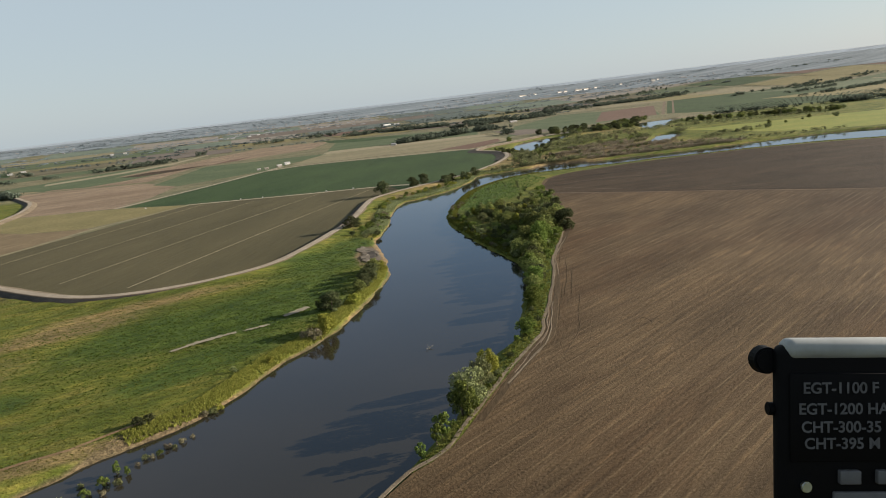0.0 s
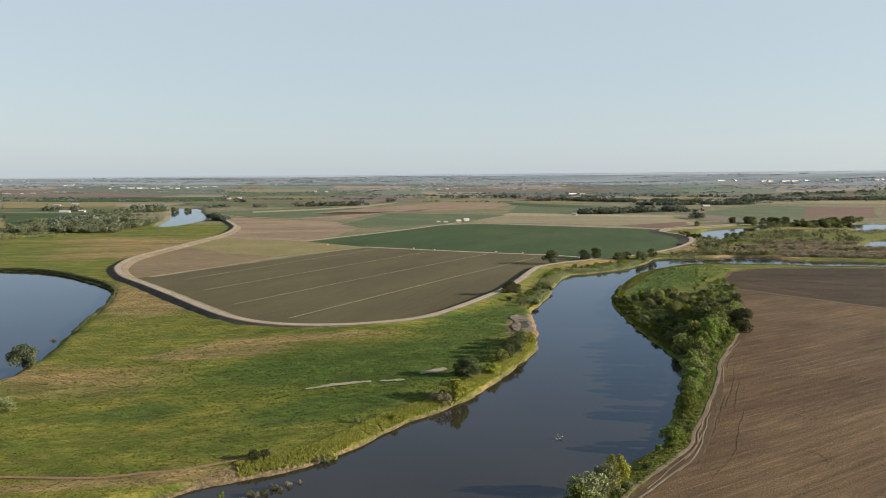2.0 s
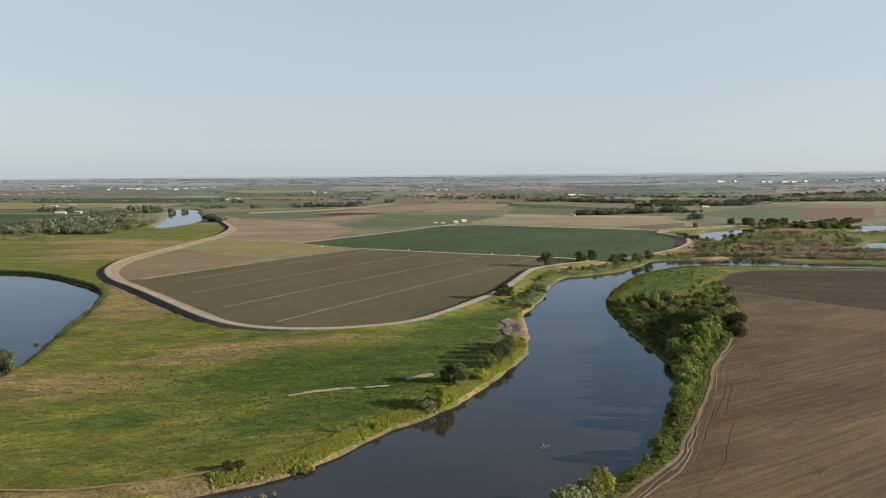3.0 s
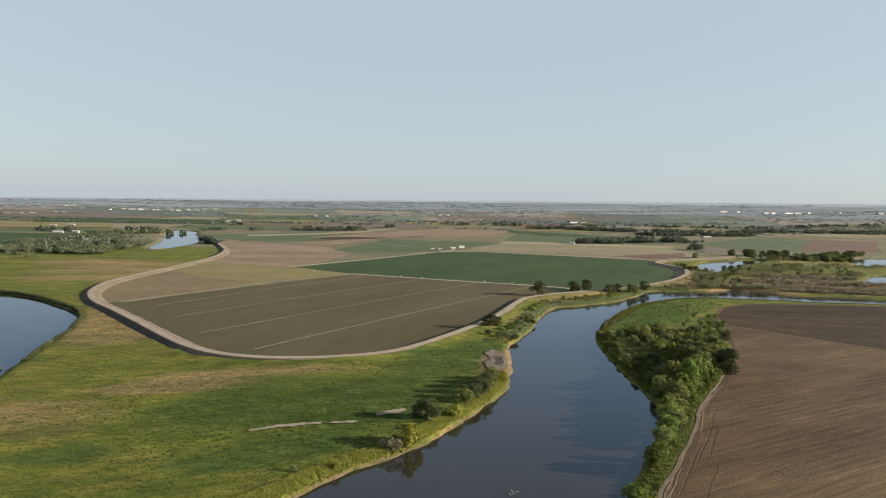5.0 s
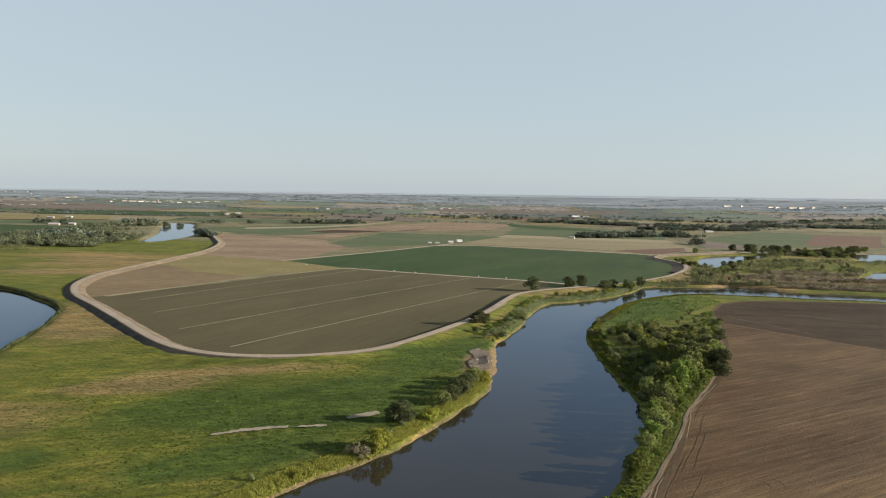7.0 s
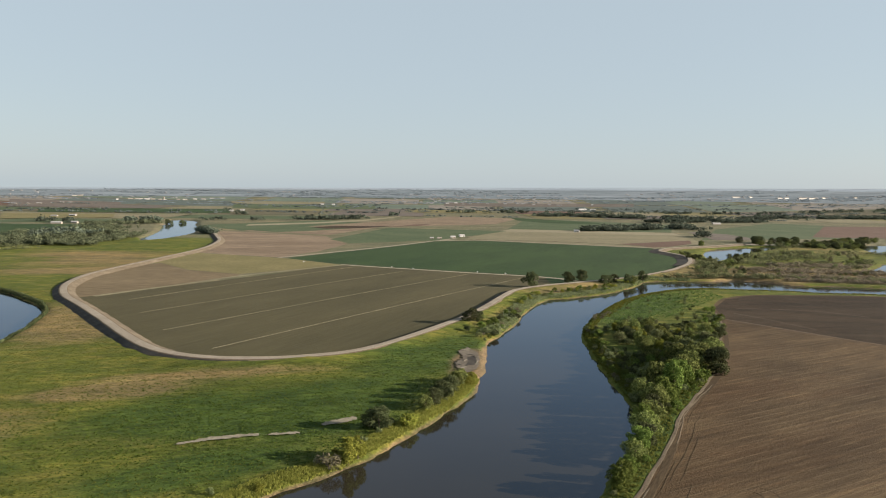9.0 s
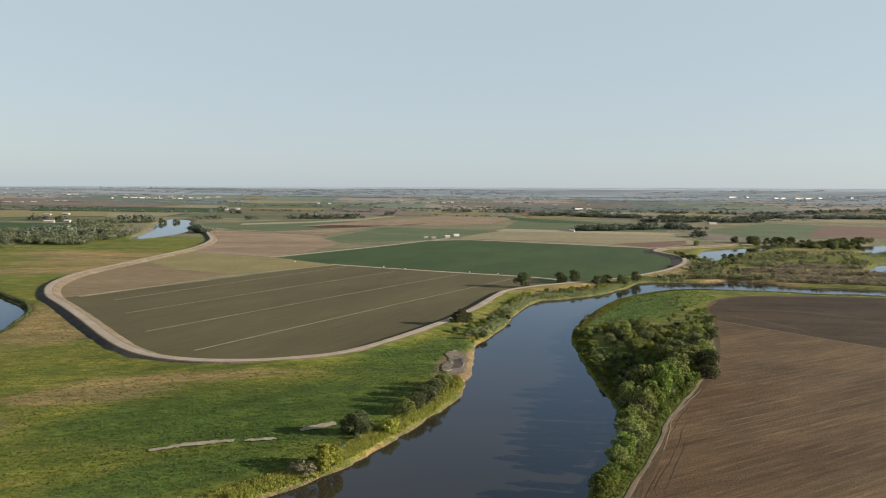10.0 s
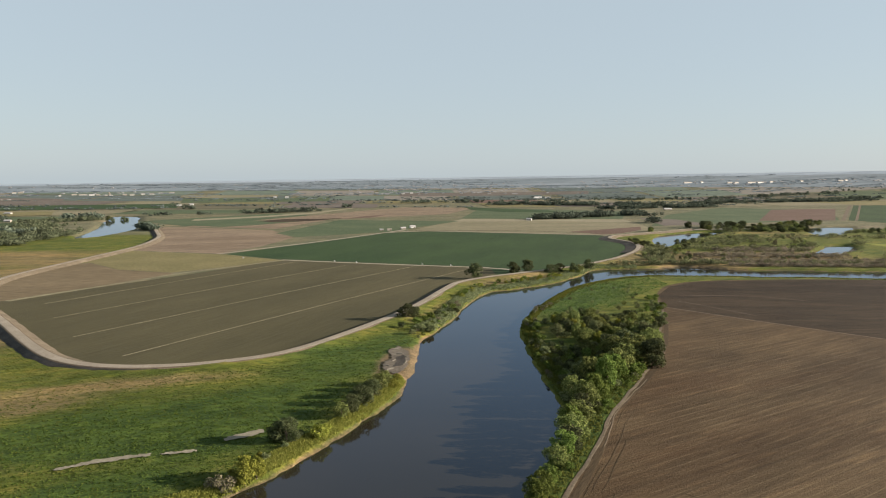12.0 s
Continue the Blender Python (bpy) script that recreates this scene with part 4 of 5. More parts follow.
# right bank: the willows by the ploughed field, the narrow hedge, then the wooded spit
for kind, x, y, h, w in (("grey", 24, 166, 12.5, 1.0), ("willow", 20, 161, 11, 0.95), ("golden", 37, 183, 10.5, 0.9), ("grey", 31, 174, 11, 0.85),
                         ("poplar", 10, 150, 8.5, 1.1), ("poplar", 7.5, 147.5, 6.5, 1.0), ("poplar", 2, 144, 5, 1.0)):
    plant(kind, x, y, h, w, "willows on the right bank")
for kind, x, y, h, w in (("willow", 65, 213, 6.5, 1.1), ("willow", 69, 218, 5, 1.1), ("willow", 82, 243, 7, 1.0), ("willow", 85, 247, 7.5, 1.1), ("willow", 89, 255, 6, 1.1),
                         ("oak", 95, 268, 7, 1.0), ("willow", 99, 275, 9, 1.1), ("dark", 103, 281, 8, 1.0), ("oak", 106, 290, 9.5, 1.0), ("willow", 108, 298, 10, 1.0),
                         ("oak", 112, 304, 9.5, 1.0), ("dark", 115, 312, 9.5, 0.9), ("oak", 120, 321, 10.5, 1.0), ("willow", 126, 330, 12, 1.0), ("oak", 120, 338, 9, 1.0)):
    plant(kind, x, y, h * 1.05, w * 1.1, "hedge trees along the right bank")
for kind, x, y, h, w in (("dark", 172, 380, 15, 1.05), ("oak", 165, 390, 15, 1.1), ("dark", 178, 393, 12, 1.0), ("oak", 158, 398, 12, 1.05), ("willow", 138, 348, 15, 1.0),
                         ("willow", 145, 358, 13, 1.0), ("oak", 132, 358, 12, 1.0), ("oak", 150, 372, 12, 1.0), ("dark", 168, 408, 13, 1.0), ("oak", 184, 415, 12, 1.0)):
    plant(kind, x, y, h, w, "tall trees on the spit")
for kind, x, y, h, w in (("willow", 141, 362, 12, 1.0), ("oak", 156, 378, 13, 1.05), ("oak", 161, 386, 13, 1.1), ("dark", 188, 428, 11, 1.0), ("oak", 150, 368, 13, 1.0)):
    plant(kind, x, y, h, w, "tall trees on the spit")
thicket(["oak", "golden", "dark", "oak", "willow", "grey"], [(138, 405), (160, 395), (185, 420), (205, 470), (205, 500), (155, 505), (138, 470), (132, 435)], 36, (5.5, 9), 5.8, "trees on the wooded spit", 3)
thicket(["golden", "oak", "golden", "oak"], [(138, 420), (180, 425), (188, 470), (148, 480)], 12, (6.5, 9), 8, "trees on the wooded spit", 4)
thicket(["grey", "oak", "dark_bush", "grey_bush"], [(200, 480), (235, 530), (255, 590), (275, 630), (262, 655), (235, 600), (205, 530), (190, 500)], 12, (2, 3.6), 8, "trees along the spit's field side", 5)
thicket(["grey_bush", "grey_bush", "bush", "twig_bush"], [(113, 330), (124, 335), (126, 400), (133, 460), (142, 505), (165, 555), (155, 560), (130, 515), (118, 460), (112, 380)], 40, (1.5, 3.2), 3.8, "bushes along the spit's shore", 6)
thicket(["bush", "grey_bush", "dark_bush"], [(160, 560), (195, 600), (260, 680), (330, 690), (330, 675), (270, 650), (200, 560), (170, 530)], 16, (1.2, 2.6), 6, "bushes along the spit's shore", 7)
thicket(["dark_bush", "bush", "grey_bush"], [(20, 158), (48, 190), (75, 222), (98, 262), (116, 310), (122, 322), (108, 300), (84, 246), (60, 212), (26, 170)], 16, (1.4, 3.0), 4.0, "low bushes of the right bank", 8)
thicket(["bush", "grey_bush"], [(380, 688), (470, 690), (560, 668), (640, 630), (700, 585), (700, 575), (630, 618), (550, 655), (460, 680)], 16, (2.5, 5), 14, "bushes by the far reach", 9)

thicket(["grey_bush", "dark_bush", "grey_bush", "bush"], [(114, 330), (130, 340), (148, 372), (150, 410), (138, 430), (121, 405), (116, 360)], 50, (2.2, 4.6), 3.6, "trees on the wooded spit", 41)
thicket(["oak", "dark", "grey"], [(150, 365), (178, 400), (205, 450), (218, 485), (200, 485), (182, 455), (160, 410)], 14, (4, 7.5), 6.5, "trees on the wooded spit", 42)
thicket(["grey_bush", "bush", "dark_bush"], [(116, 330), (150, 360), (190, 430), (225, 510), (170, 530), (135, 490), (120, 410)], 60, (2.5, 4.5), 4.5, "undergrowth of the wooded spit", 43)

thicket(["willow", "dark", "bush"], [(117, 308), (126, 314), (152, 351), (173, 388), (160, 386), (138, 352), (120, 322)], 16, (3, 6.5), 4.5, "hedge trees along the right bank", 44)
thicket(["bush", "willow", "bush", "grey_bush"], [(122, 312), (128, 316), (143, 339), (170, 383), (162, 380), (138, 344)], 16, (2.0, 4.0), 3.5, "bushes along the spit's field side", 48)
thicket(["bush", "grey_bush", "bush"], [(180, 398), (208, 452), (236, 518), (254, 578), (246, 582), (225, 522), (198, 460), (172, 402)], 40, (2, 4.5), 4.0, "bushes along the spit's field side", 45)
thicket(["bush", "yellow_bush", "bush"], [(-4, 138), (12, 152), (42, 182), (70, 214), (90, 246), (84, 246), (62, 216), (36, 186), (8, 156), (-6, 142)], 8, (1.0, 1.8), 3.0, "low bushes of the right bank", 46)

# left bank
for kind, x, y, h, w in (("dark", 4, 297, 8.5, 1.1), ("dark", 0, 299, 7, 1.0), ("dark", 25, 326, 7.5, 1.1), ("dark", 30, 335, 8.5, 1.1), ("dark", 34, 344, 8.5, 1.0), ("oak", 37, 353, 8, 1.0),
                         ("oak", 39, 361, 7, 0.95), ("oak", 22, 320, 6.5, 0.9)):
    plant(kind, x, y, h, w, "trees on the left bank")
for kind, x, y, h in (("golden", -4.5, 265, 9.5), ("golden", -1.5, 268.5, 7.5), ("twig_bush", -10.5, 259.5, 5.4), ("twig_bush", -13.5, 261, 3.4), ("yellow_bush", 15, 300.5, 4.8), ("yellow_bush", 17, 304, 3.8),
                      ("grey_bush", -1, 281, 2.6), ("yellow_bush", 43, 358, 4), ("yellow_bush", 45, 368, 3.6), ("dark_bush", 50, 480, 4), ("bush", 60, 492, 4.5), ("bush", 66, 500, 4.2),
                      ("bush", 70, 512, 4.6), ("dark_bush", 76, 522, 4), ("bush", 82, 540, 4), ("grey_bush", 88, 555, 3.6), ("dark_bush", -73, 206, 3.4), ("dark_bush", -70, 207.5, 2.8),
                      ("grey_bush", -51, 209, 2.6), ("yellow_bush", -49, 211, 2.4), ("twig_bush", -53, 208, 2.2)):
    plant(kind, x, y, h, 1.0, "bushes on the left bank")
thicket(["yellow_bush", "bush", "grey_bush", "yellow_bush"], [(-50, 217), (-30, 240), (-10, 264), (14, 297), (36, 338), (46, 368), (42, 372), (30, 342), (6, 300), (-18, 268), (-38, 246), (-56, 220)], 10, (1.4, 2.8), 7, "bushes on the left bank", 47)
for kind, x, y, h in (("poplar", -77, 181, 4.4), ("bush", -80, 176, 2.8), ("bush", -84, 172, 2.4), ("grey_bush", -76, 174, 2.0), ("grey_bush", -70, 186, 1.8), ("twig_bush", -64, 190, 2.2), ("twig_bush", -60, 192, 2.0),
                      ("bush", -66, 187, 1.8), ("grey_bush", -90, 172, 1.8), ("twig_bush", -79, 170, 1.8), ("grey_bush", -62, 189, 1.6), ("bush", -95, 168, 2.2), ("twig_bush", -68, 186, 1.6), ("twig_bush", -57, 194, 1.4), ("twig_bush", -72, 183, 1.5), ("grey_bush", -86, 178, 1.6), ("twig_bush", -83, 166, 1.6), ("poplar", -74, 179, 3.2)):
    plant(kind, x, y, h, 1.0, "bushes standing in the shallows", WATER_Z - 0.3)
for kind, x, y, h, z in (("dark", 54, 507, 9.5, 1.8), ("dark", 60, 511, 7.5, 0.8), ("dark", 50, 505, 6, 1.8), ("dark", 124, 690, 15, 0.3), ("dark", 166, 724, 11.5, 0.3), ("dark", 171, 727, 8, 0.2), ("dark", 184, 740, 12, 0.1),
                         ("dark", 202, 716, 10, -0.3), ("dark", 208, 721, 9, -0.3), ("dark", 215, 726, 10, -0.3), ("dark", 228, 723, 10.5, -0.3), ("oak", 234, 727, 8, -0.3), ("dark", 251, 748, 11, -0.3)):
    plant(kind, x, y, h, 1.0, "trees along the levee", z)
thicket(["yellow_bush", "bush", "grey_bush"], [(88, 560), (120, 628), (195, 675), (262, 745), (262, 752), (230, 728), (150, 668), (112, 640), (92, 590)], 44, (1.8, 4), 4.5, "bushes below the levee", 12)
thicket(["grey_bush", "dark_bush", "bush", "twig_bush"], [(60, 452), (72, 480), (92, 530), (102, 562), (94, 566), (82, 534), (64, 490), (54, 458)], 22, (1.8, 4.2), 4, "bushes below the levee", 49)
plant("dark", -204, 318, 12, 1.0, "trees by the oxbow")
for x, y, h in ((-591, 1702, 13), (-584, 1706, 11), (-567, 1730, 12), (-560, 1733, 9), (-400, 1372, 16), (-392, 1362, 14)):
    plant("dark", x, y, h, 1.0, "dark trees by the far river reach")
for kind, x, y, h in (("grey_bush", -182, 262, 4), ("grey_bush", -176, 256, 3.5), ("twig_bush", -222, 380, 3)):
    plant(kind, x, y, h, 1.0, "trees by the oxbow")

# flood plain beyond the river
thicket(["twig_bush", "twig_bush", "grey_bush"], [(385, 770), (480, 752), (580, 735), (600, 790), (560, 860), (470, 880), (400, 850)], 60, (3, 5.5), 8, "brown thicket of the flood plain", 13)
thicket(["oak", "grey", "grey_bush", "dark"], [(335, 790), (385, 775), (420, 880), (430, 950), (395, 960), (370, 900), (345, 840)], 30, (3.5, 7), 7, "trees of the flood plain", 14)
thicket(["grey", "grey_bush", "twig_bush", "oak"], [(470, 890), (570, 870), (640, 970), (700, 1090), (640, 1140), (540, 1060), (480, 960)], 34, (3.5, 7.5), 14, "trees of the flood plain", 15)
thicket(["dark", "dark", "oak", "grey"], [(600, 1225), (700, 1215), (800, 1225), (900, 1290), (930, 1420), (760, 1300), (640, 1275)], 70, (6, 11), 8, "trees along the far slough", 71, 1.15)
thicket(["oak", "dark", "grey"], [(388, 965), (412, 960), (420, 925), (470, 960), (500, 1010), (452, 985), (430, 960), (410, 1000), (430, 1060), (400, 1070)], 10, (4, 7), 7, "trees by the levee bend", 72)
thicket(["dark", "dark"], [(590, 1290), (640, 1270), (740, 1290), (745, 1330), (640, 1340)], 12, (10, 15), 10, "tall far trees by the slough", 16, 1.2)
thicket(["dark", "dark", "oak", "grey"], [(690, 1180), (780, 1190), (900, 1120), (1000, 1000), (1060, 960), (1090, 1010), (960, 1130), (800, 1260), (700, 1260)], 95, (6, 10), 9, "trees along the far slough", 17, 1.2)
thicket(["oak", "dark"], [(380, 960), (410, 975), (425, 1050), (400, 1060), (388, 1000)], 8, (5, 8), 7, "trees by the levee bend", 18)
thicket(["dark", "oak", "dark"], [(410, 905), (425, 900), (470, 960), (490, 1030), (470, 1035), (430, 960)], 10, (5, 8.5), 8, "dark trees beside the slough", 73)
thicket(["dark", "oak"], [(500, 1215), (520, 1225), (528, 1240), (505, 1240)], 3, (8, 10), 7, "dark trees beside the slough", 74)
thicket(["oak", "grey_bush", "grey"], [(700, 800), (800, 830), (960, 870), (900, 900), (760, 880), (690, 850)], 10, (4, 8), 22, "trees in the yellow meadow", 19)

wood("brown_thicket", "brown leafless thicket on the flood plain", [(395, 790, 600, 755, 24, 420), (410, 756, 615, 718, 7, 170), (420, 850, 580, 825, 30, 380), (470, 910, 620, 890, 34, 240)], M_BROWNTWIG, (3, 5.5), 1.5, 66, 51)
wood("flood_plain_scrub", "grey-green scrub of the flood plain", [(340, 785, 600, 740, 12, 110), (275, 772, 400, 772, 8, 70), (600, 735, 760, 700, 10, 40), (345, 800, 400, 930, 22, 160), (470, 960, 640, 1100, 60, 260), (620, 800, 760, 860, 30, 60), (690, 1100, 1000, 980, 40, 160), (400, 950, 480, 915, 24, 50), (560, 1180, 700, 1240, 30, 80), (560, 880, 640, 980, 14, 70), (640, 900, 720, 985, 14, 60), (740, 1090, 860, 1190, 18, 70), (500, 905, 560, 930, 12, 40)], M_SCRUB, (3, 7), 1.5, 64, 52)
wood("riverside_wood", "far riverside wood of grey-green trees", [(-625, 1120, -545, 1330, 60, 300), (-680, 1260, -610, 1480, 50, 220), (-720, 1560, -600, 1700, 40, 90), (-540, 1080, -700, 1060, 30, 90),
     (-500, 1085, -478, 1300, 24, 120), (-560, 1068, -470, 1080, 12, 60)], M_RIVERWOOD, (6, 13), 1.15, 150, 2)
wood("dark_riverside_wood", "far riverside clump of dark trees", [(-408, 1385, -378, 1345, 9, 24), (-610, 1200, -570, 1280, 40, 25), (-690, 1700, -600, 1720, 15, 20)], M_FARLEAF, (13, 19), 1.6, 110, 3)
wood("river_meadow_scrub", "grey scrub before the far riverside wood", [(-600, 930, -528, 1020, 14, 70), (-640, 1000, -560, 1050, 16, 60)], M_SCRUB, (2.5, 6), 1.4, 60, 53)
# the orchard: small round trees in straight rows
rows = []
for k in range(34):
    a, c = np.array((1095, 1290)) + k * np.array((11.2, -1.8)), np.array((1190, 1500)) + k * np.array((17.5, -3.0))
    rows.append((a[0], a[1], c[0], c[1], 0.8, 34))
wood("orchard_trees", "dark green orchard trees in straight rows", rows, M_FARLEAF, (3.5, 5), 1.9, 14, 61)
wood("field_edge_trees", "dark clumps of trees between the eastern fields", [(1180, 1170, 1420, 1090, 22, 60), (1230, 1130, 1290, 1110, 16, 40), (1500, 1500, 2200, 1750, 30, 120), (1700, 1750, 2050, 1900, 18, 80),
     (2000, 2050, 2700, 2300, 40, 120), (1150, 1180, 1010, 1240, 18, 40), (1450, 1060, 1600, 1000, 16, 30)], M_FARLEAF, (7, 13), 2.4, 40, 62)
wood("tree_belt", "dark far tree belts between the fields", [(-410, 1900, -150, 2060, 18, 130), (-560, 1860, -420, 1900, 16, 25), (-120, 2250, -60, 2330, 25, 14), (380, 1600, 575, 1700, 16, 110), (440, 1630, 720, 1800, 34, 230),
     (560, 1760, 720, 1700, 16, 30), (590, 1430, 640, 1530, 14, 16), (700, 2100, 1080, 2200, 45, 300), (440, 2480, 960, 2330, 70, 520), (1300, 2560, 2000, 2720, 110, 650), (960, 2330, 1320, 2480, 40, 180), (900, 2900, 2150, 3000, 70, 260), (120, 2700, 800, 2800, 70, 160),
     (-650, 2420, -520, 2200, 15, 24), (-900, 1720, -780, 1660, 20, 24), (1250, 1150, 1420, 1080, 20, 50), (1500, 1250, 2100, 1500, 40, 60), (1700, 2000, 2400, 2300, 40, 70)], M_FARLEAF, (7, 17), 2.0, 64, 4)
gb = random.Random(77)
belts = []
for y0, n_belts, many in ((2450, 9, 16), (2850, 12, 20), (3200, 15, 24), (3500, 17, 26), (3800, 18, 26), (4100, 24, 26), (4350, 26, 24), (4560, 30, 22)):
    for _ in range(n_belts):
        xc, L = gb.uniform(-0.75, 0.75) * y0, gb.choice((120, 200, 320, 520, 900, 1300)) * gb.uniform(0.7, 1.2)
        yc = y0 + gb.uniform(-190, 190)
        if math.hypot(xc, yc) > 4660:
            continue
        belts.append((xc - L / 2, yc + gb.uniform(-60, 60), xc + L / 2, yc + gb.uniform(-60, 60), gb.choice((8, 14, 30, 60)), int(many * L / 170)))
wood("distant_trees", "tree belts of the distant plain, tinted for haze", [*[q for q in belts if math.hypot(q[0], q[1]) < 3450], (100, 3250, 1500, 3150, 90, 260), (1500, 3400, 3200, 2900, 90, 260)], M_DISTLEAF, (5, 9), 3.6, 26, 5, 1.5)
wood("hazy_trees", "tree belts below the horizon, tinted blue-grey as haze", [q for q in belts if math.hypot(q[0], q[1]) >= 3450], M_HAZELEAF, (4, 7), 4.2, 18, 6, 2.6)

# grasses
gen = np.random.default_rng(8)
MEADOW = np.vstack([np.array(levee_part((-309, 760), (106, 649))), LEFT_BANK[::-1][np.flatnonzero((LEFT_BANK[::-1][:, 1] < 640) & (LEFT_BANK[::-1][:, 1] > 100))], [(-330, 130), (-380, 640)]])
n_try = 160000
cand = np.column_stack([gen.uniform(-330, 130, n_try), gen.uniform(120, 640, n_try)])
# thinner with distance from the near bank
cand = cand[gen.uniform(0, 1, n_try) < np.clip(1.25 - (cand[:, 1] - 150) / 480, 0.15, 1)]
dl, ins = to_line(cand, MEADOW, True)
dv = to_line(cand, LEVEE)
dr = to_line(cand, LEFT_BANK)
do, inox = to_line(cand, OXBOW, True)
mud = np.hypot((cand[:, 0] - 48) / 11, (cand[:, 1] - 403) / 28)
ok = ins & (dv > 9.5) & (dr > 3.0) & ~inox & (do > 4) & (mud > 1)
cand, dr = cand[ok], dr[ok]
z = np.array([height(x, y) for x, y in cand])
pts = np.column_stack([cand, z])
lushness = np.exp(-(((cand[:, 0] + 40) / 80) ** 2 + ((cand[:, 1] - 300) / 50) ** 2)) + 0.7 * np.exp(-(((cand[:, 0] - 20) / 50) ** 2 + ((cand[:, 1] - 400) / 50) ** 2))
is_lush = gen.uniform(0, 1, len(cand)) < lushness
thin = gen.uniform(0, 1, len(cand)) < 0.7
blades("meadow_grass", "olive-green tussocks of rough meadow grass", pts[~is_lush & thin], M_GRASS, 0.17, 0.5, gen, 3)
blades("lush_weeds", "lush dark green weeds of the meadow", pts[is_lush], M_LUSH, 0.27, 0.6, gen, 3)


def bank_strip(line, lo, hi, y0, y1, per_m, seed, x1=310):
    """Points along a bank, lo to hi metres back from the water."""
    g = np.random.default_rng(seed)
    sel = np.flatnonzero((line[:, 1] > y0) & (line[:, 1] < y1) & (line[:, 0] < x1))
    out = []
    for i in sel[:-1]:
        a, b = line[i], line[i + 1]
        v = b - a
        L = np.linalg.norm(v)
        nrm = np.array((-v[1], v[0])) / L
        for _ in range(int(L * per_m) + 1):
            q = a + v * g.uniform() + nrm * g.uniform(lo, hi)
            zz = height(*q)
            if zz > WATER_Z + 0.3:
                out.append((q[0], q[1], zz))
    return out


blades("bank_reeds", "yellow-green reeds along the left bank", bank_strip(LEFT_BANK, 0.7, 8.5, 195, 376, 32, 21), M_REED, 0.7, 0.30, gen, 6)
blades("bank_reeds", "yellow-green reeds along the right bank", [q for q in bank_strip(RIGHT_BANK, -52, -2.0, 130, 420, 44, 22) if q[0] < PLOUGH_X(q[1]) - 1.2], M_BANKGRASS, 0.45, 0.36, gen, 6)
# dark leaf colour stands in for the shade of this bank
blades("bank_scrub", "reeds darkened to imitate shade on the oxbow's steep bank", bank_strip(OXBOW, -3.2, 0.2, 390, 680, 9, 28), M_DARKLEAF, 1.3, 0.5, gen, 5)
blades("bank_scrub", "olive reeds and scrub below the levee", bank_strip(LEFT_BANK, 0.6, 14, 470, 770, 9, 23), M_SCRUB, 1.0, 0.5, gen, 5)
blades("bank_scrub", "green reeds round the wooded spit", bank_strip(RIGHT_BANK, -9, -0.6, 330, 700, 10, 24), M_GRASS, 0.55, 0.5, gen, 5)
blades("far_bank_scrub", "short olive grass along the far reach of the river", bank_strip(RIGHT_BANK, -12, -2.5, 540, 700, 3.0, 25, 740), M_GRASS, 0.5, 0.7, gen, 4)
blades("spit_grass", "green grass on the open end of the spit", [(x, y, height(x, y)) for x, y in zip(gen.uniform(150, 290, 5000), gen.uniform(500, 680, 5000)) if height(x, y) > -0.6 and x < 150 + (y - 500) * 0.85 + 20], M_SPIT, 0.4, 0.8, gen, 4)


# ---- drowned snag in the river ----
def snag(x, y):
    root = new("driftwood_snag")
    for k, (a, b, r0, r1) in enumerate((((-1.6, 0, -1.0), (1.2, 0.3, 0.9), 0.28, 0.14), ((0.2, 0.1, 0.2), (-0.5, 1.1, 1.5), 0.14, 0.05), ((0.6, 0.2, 0.4), (1.7, -0.5, 1.3), 0.12, 0.04),
                                        ((-0.5, 0, -0.2), (-1.5, -0.6, 0.9), 0.12, 0.05), ((1.0, 0.3, 0.8), (2.0, 0.9, 0.7), 0.1, 0.03))):
        v, f = tube(a, b, r0, r1)
        sheet("trunk" if k == 0 else "branch", v, f, M_DRIFT, root)
    root.location = (x, y, WATER_Z)
    return tagged(root, "grey driftwood snag sticking out of the water", "driftwood")


snag(29.5, 225.4)


def stranded_log(x, y, length, turn):
    """A bleached log lying on the bank, with one broken branch."""
    root = new("stranded_log")
    sheet("trunk", *tube((-length / 2, 0, 0.15), (length / 2, 0.1, 0.3), 0.22, 0.12), M_DRIFT, root)
    sheet("branch", *tube((length * 0.15, 0, 0.25), (length * 0.3, 0.7, 0.9), 0.1, 0.04, 5), M_DRIFT, root)
    root.matrix_basis = pose(x, y, max(height(x, y), 0.3), 0, 0, turn)
    return tagged(root, "grey bleached log stranded on the muddy bank", "driftwood", "stranded logs on the mud flat")


for x, y, length, turn in ((42, 386, 4, 30), (50, 398, 5, 75), (47, 415, 3.5, -20), (44, 402, 3, 50), (50, 410, 4, 100), (46, 426, 3, 10), (40, 393, 2.5, 140)):
    stranded_log(x, y, length, turn)


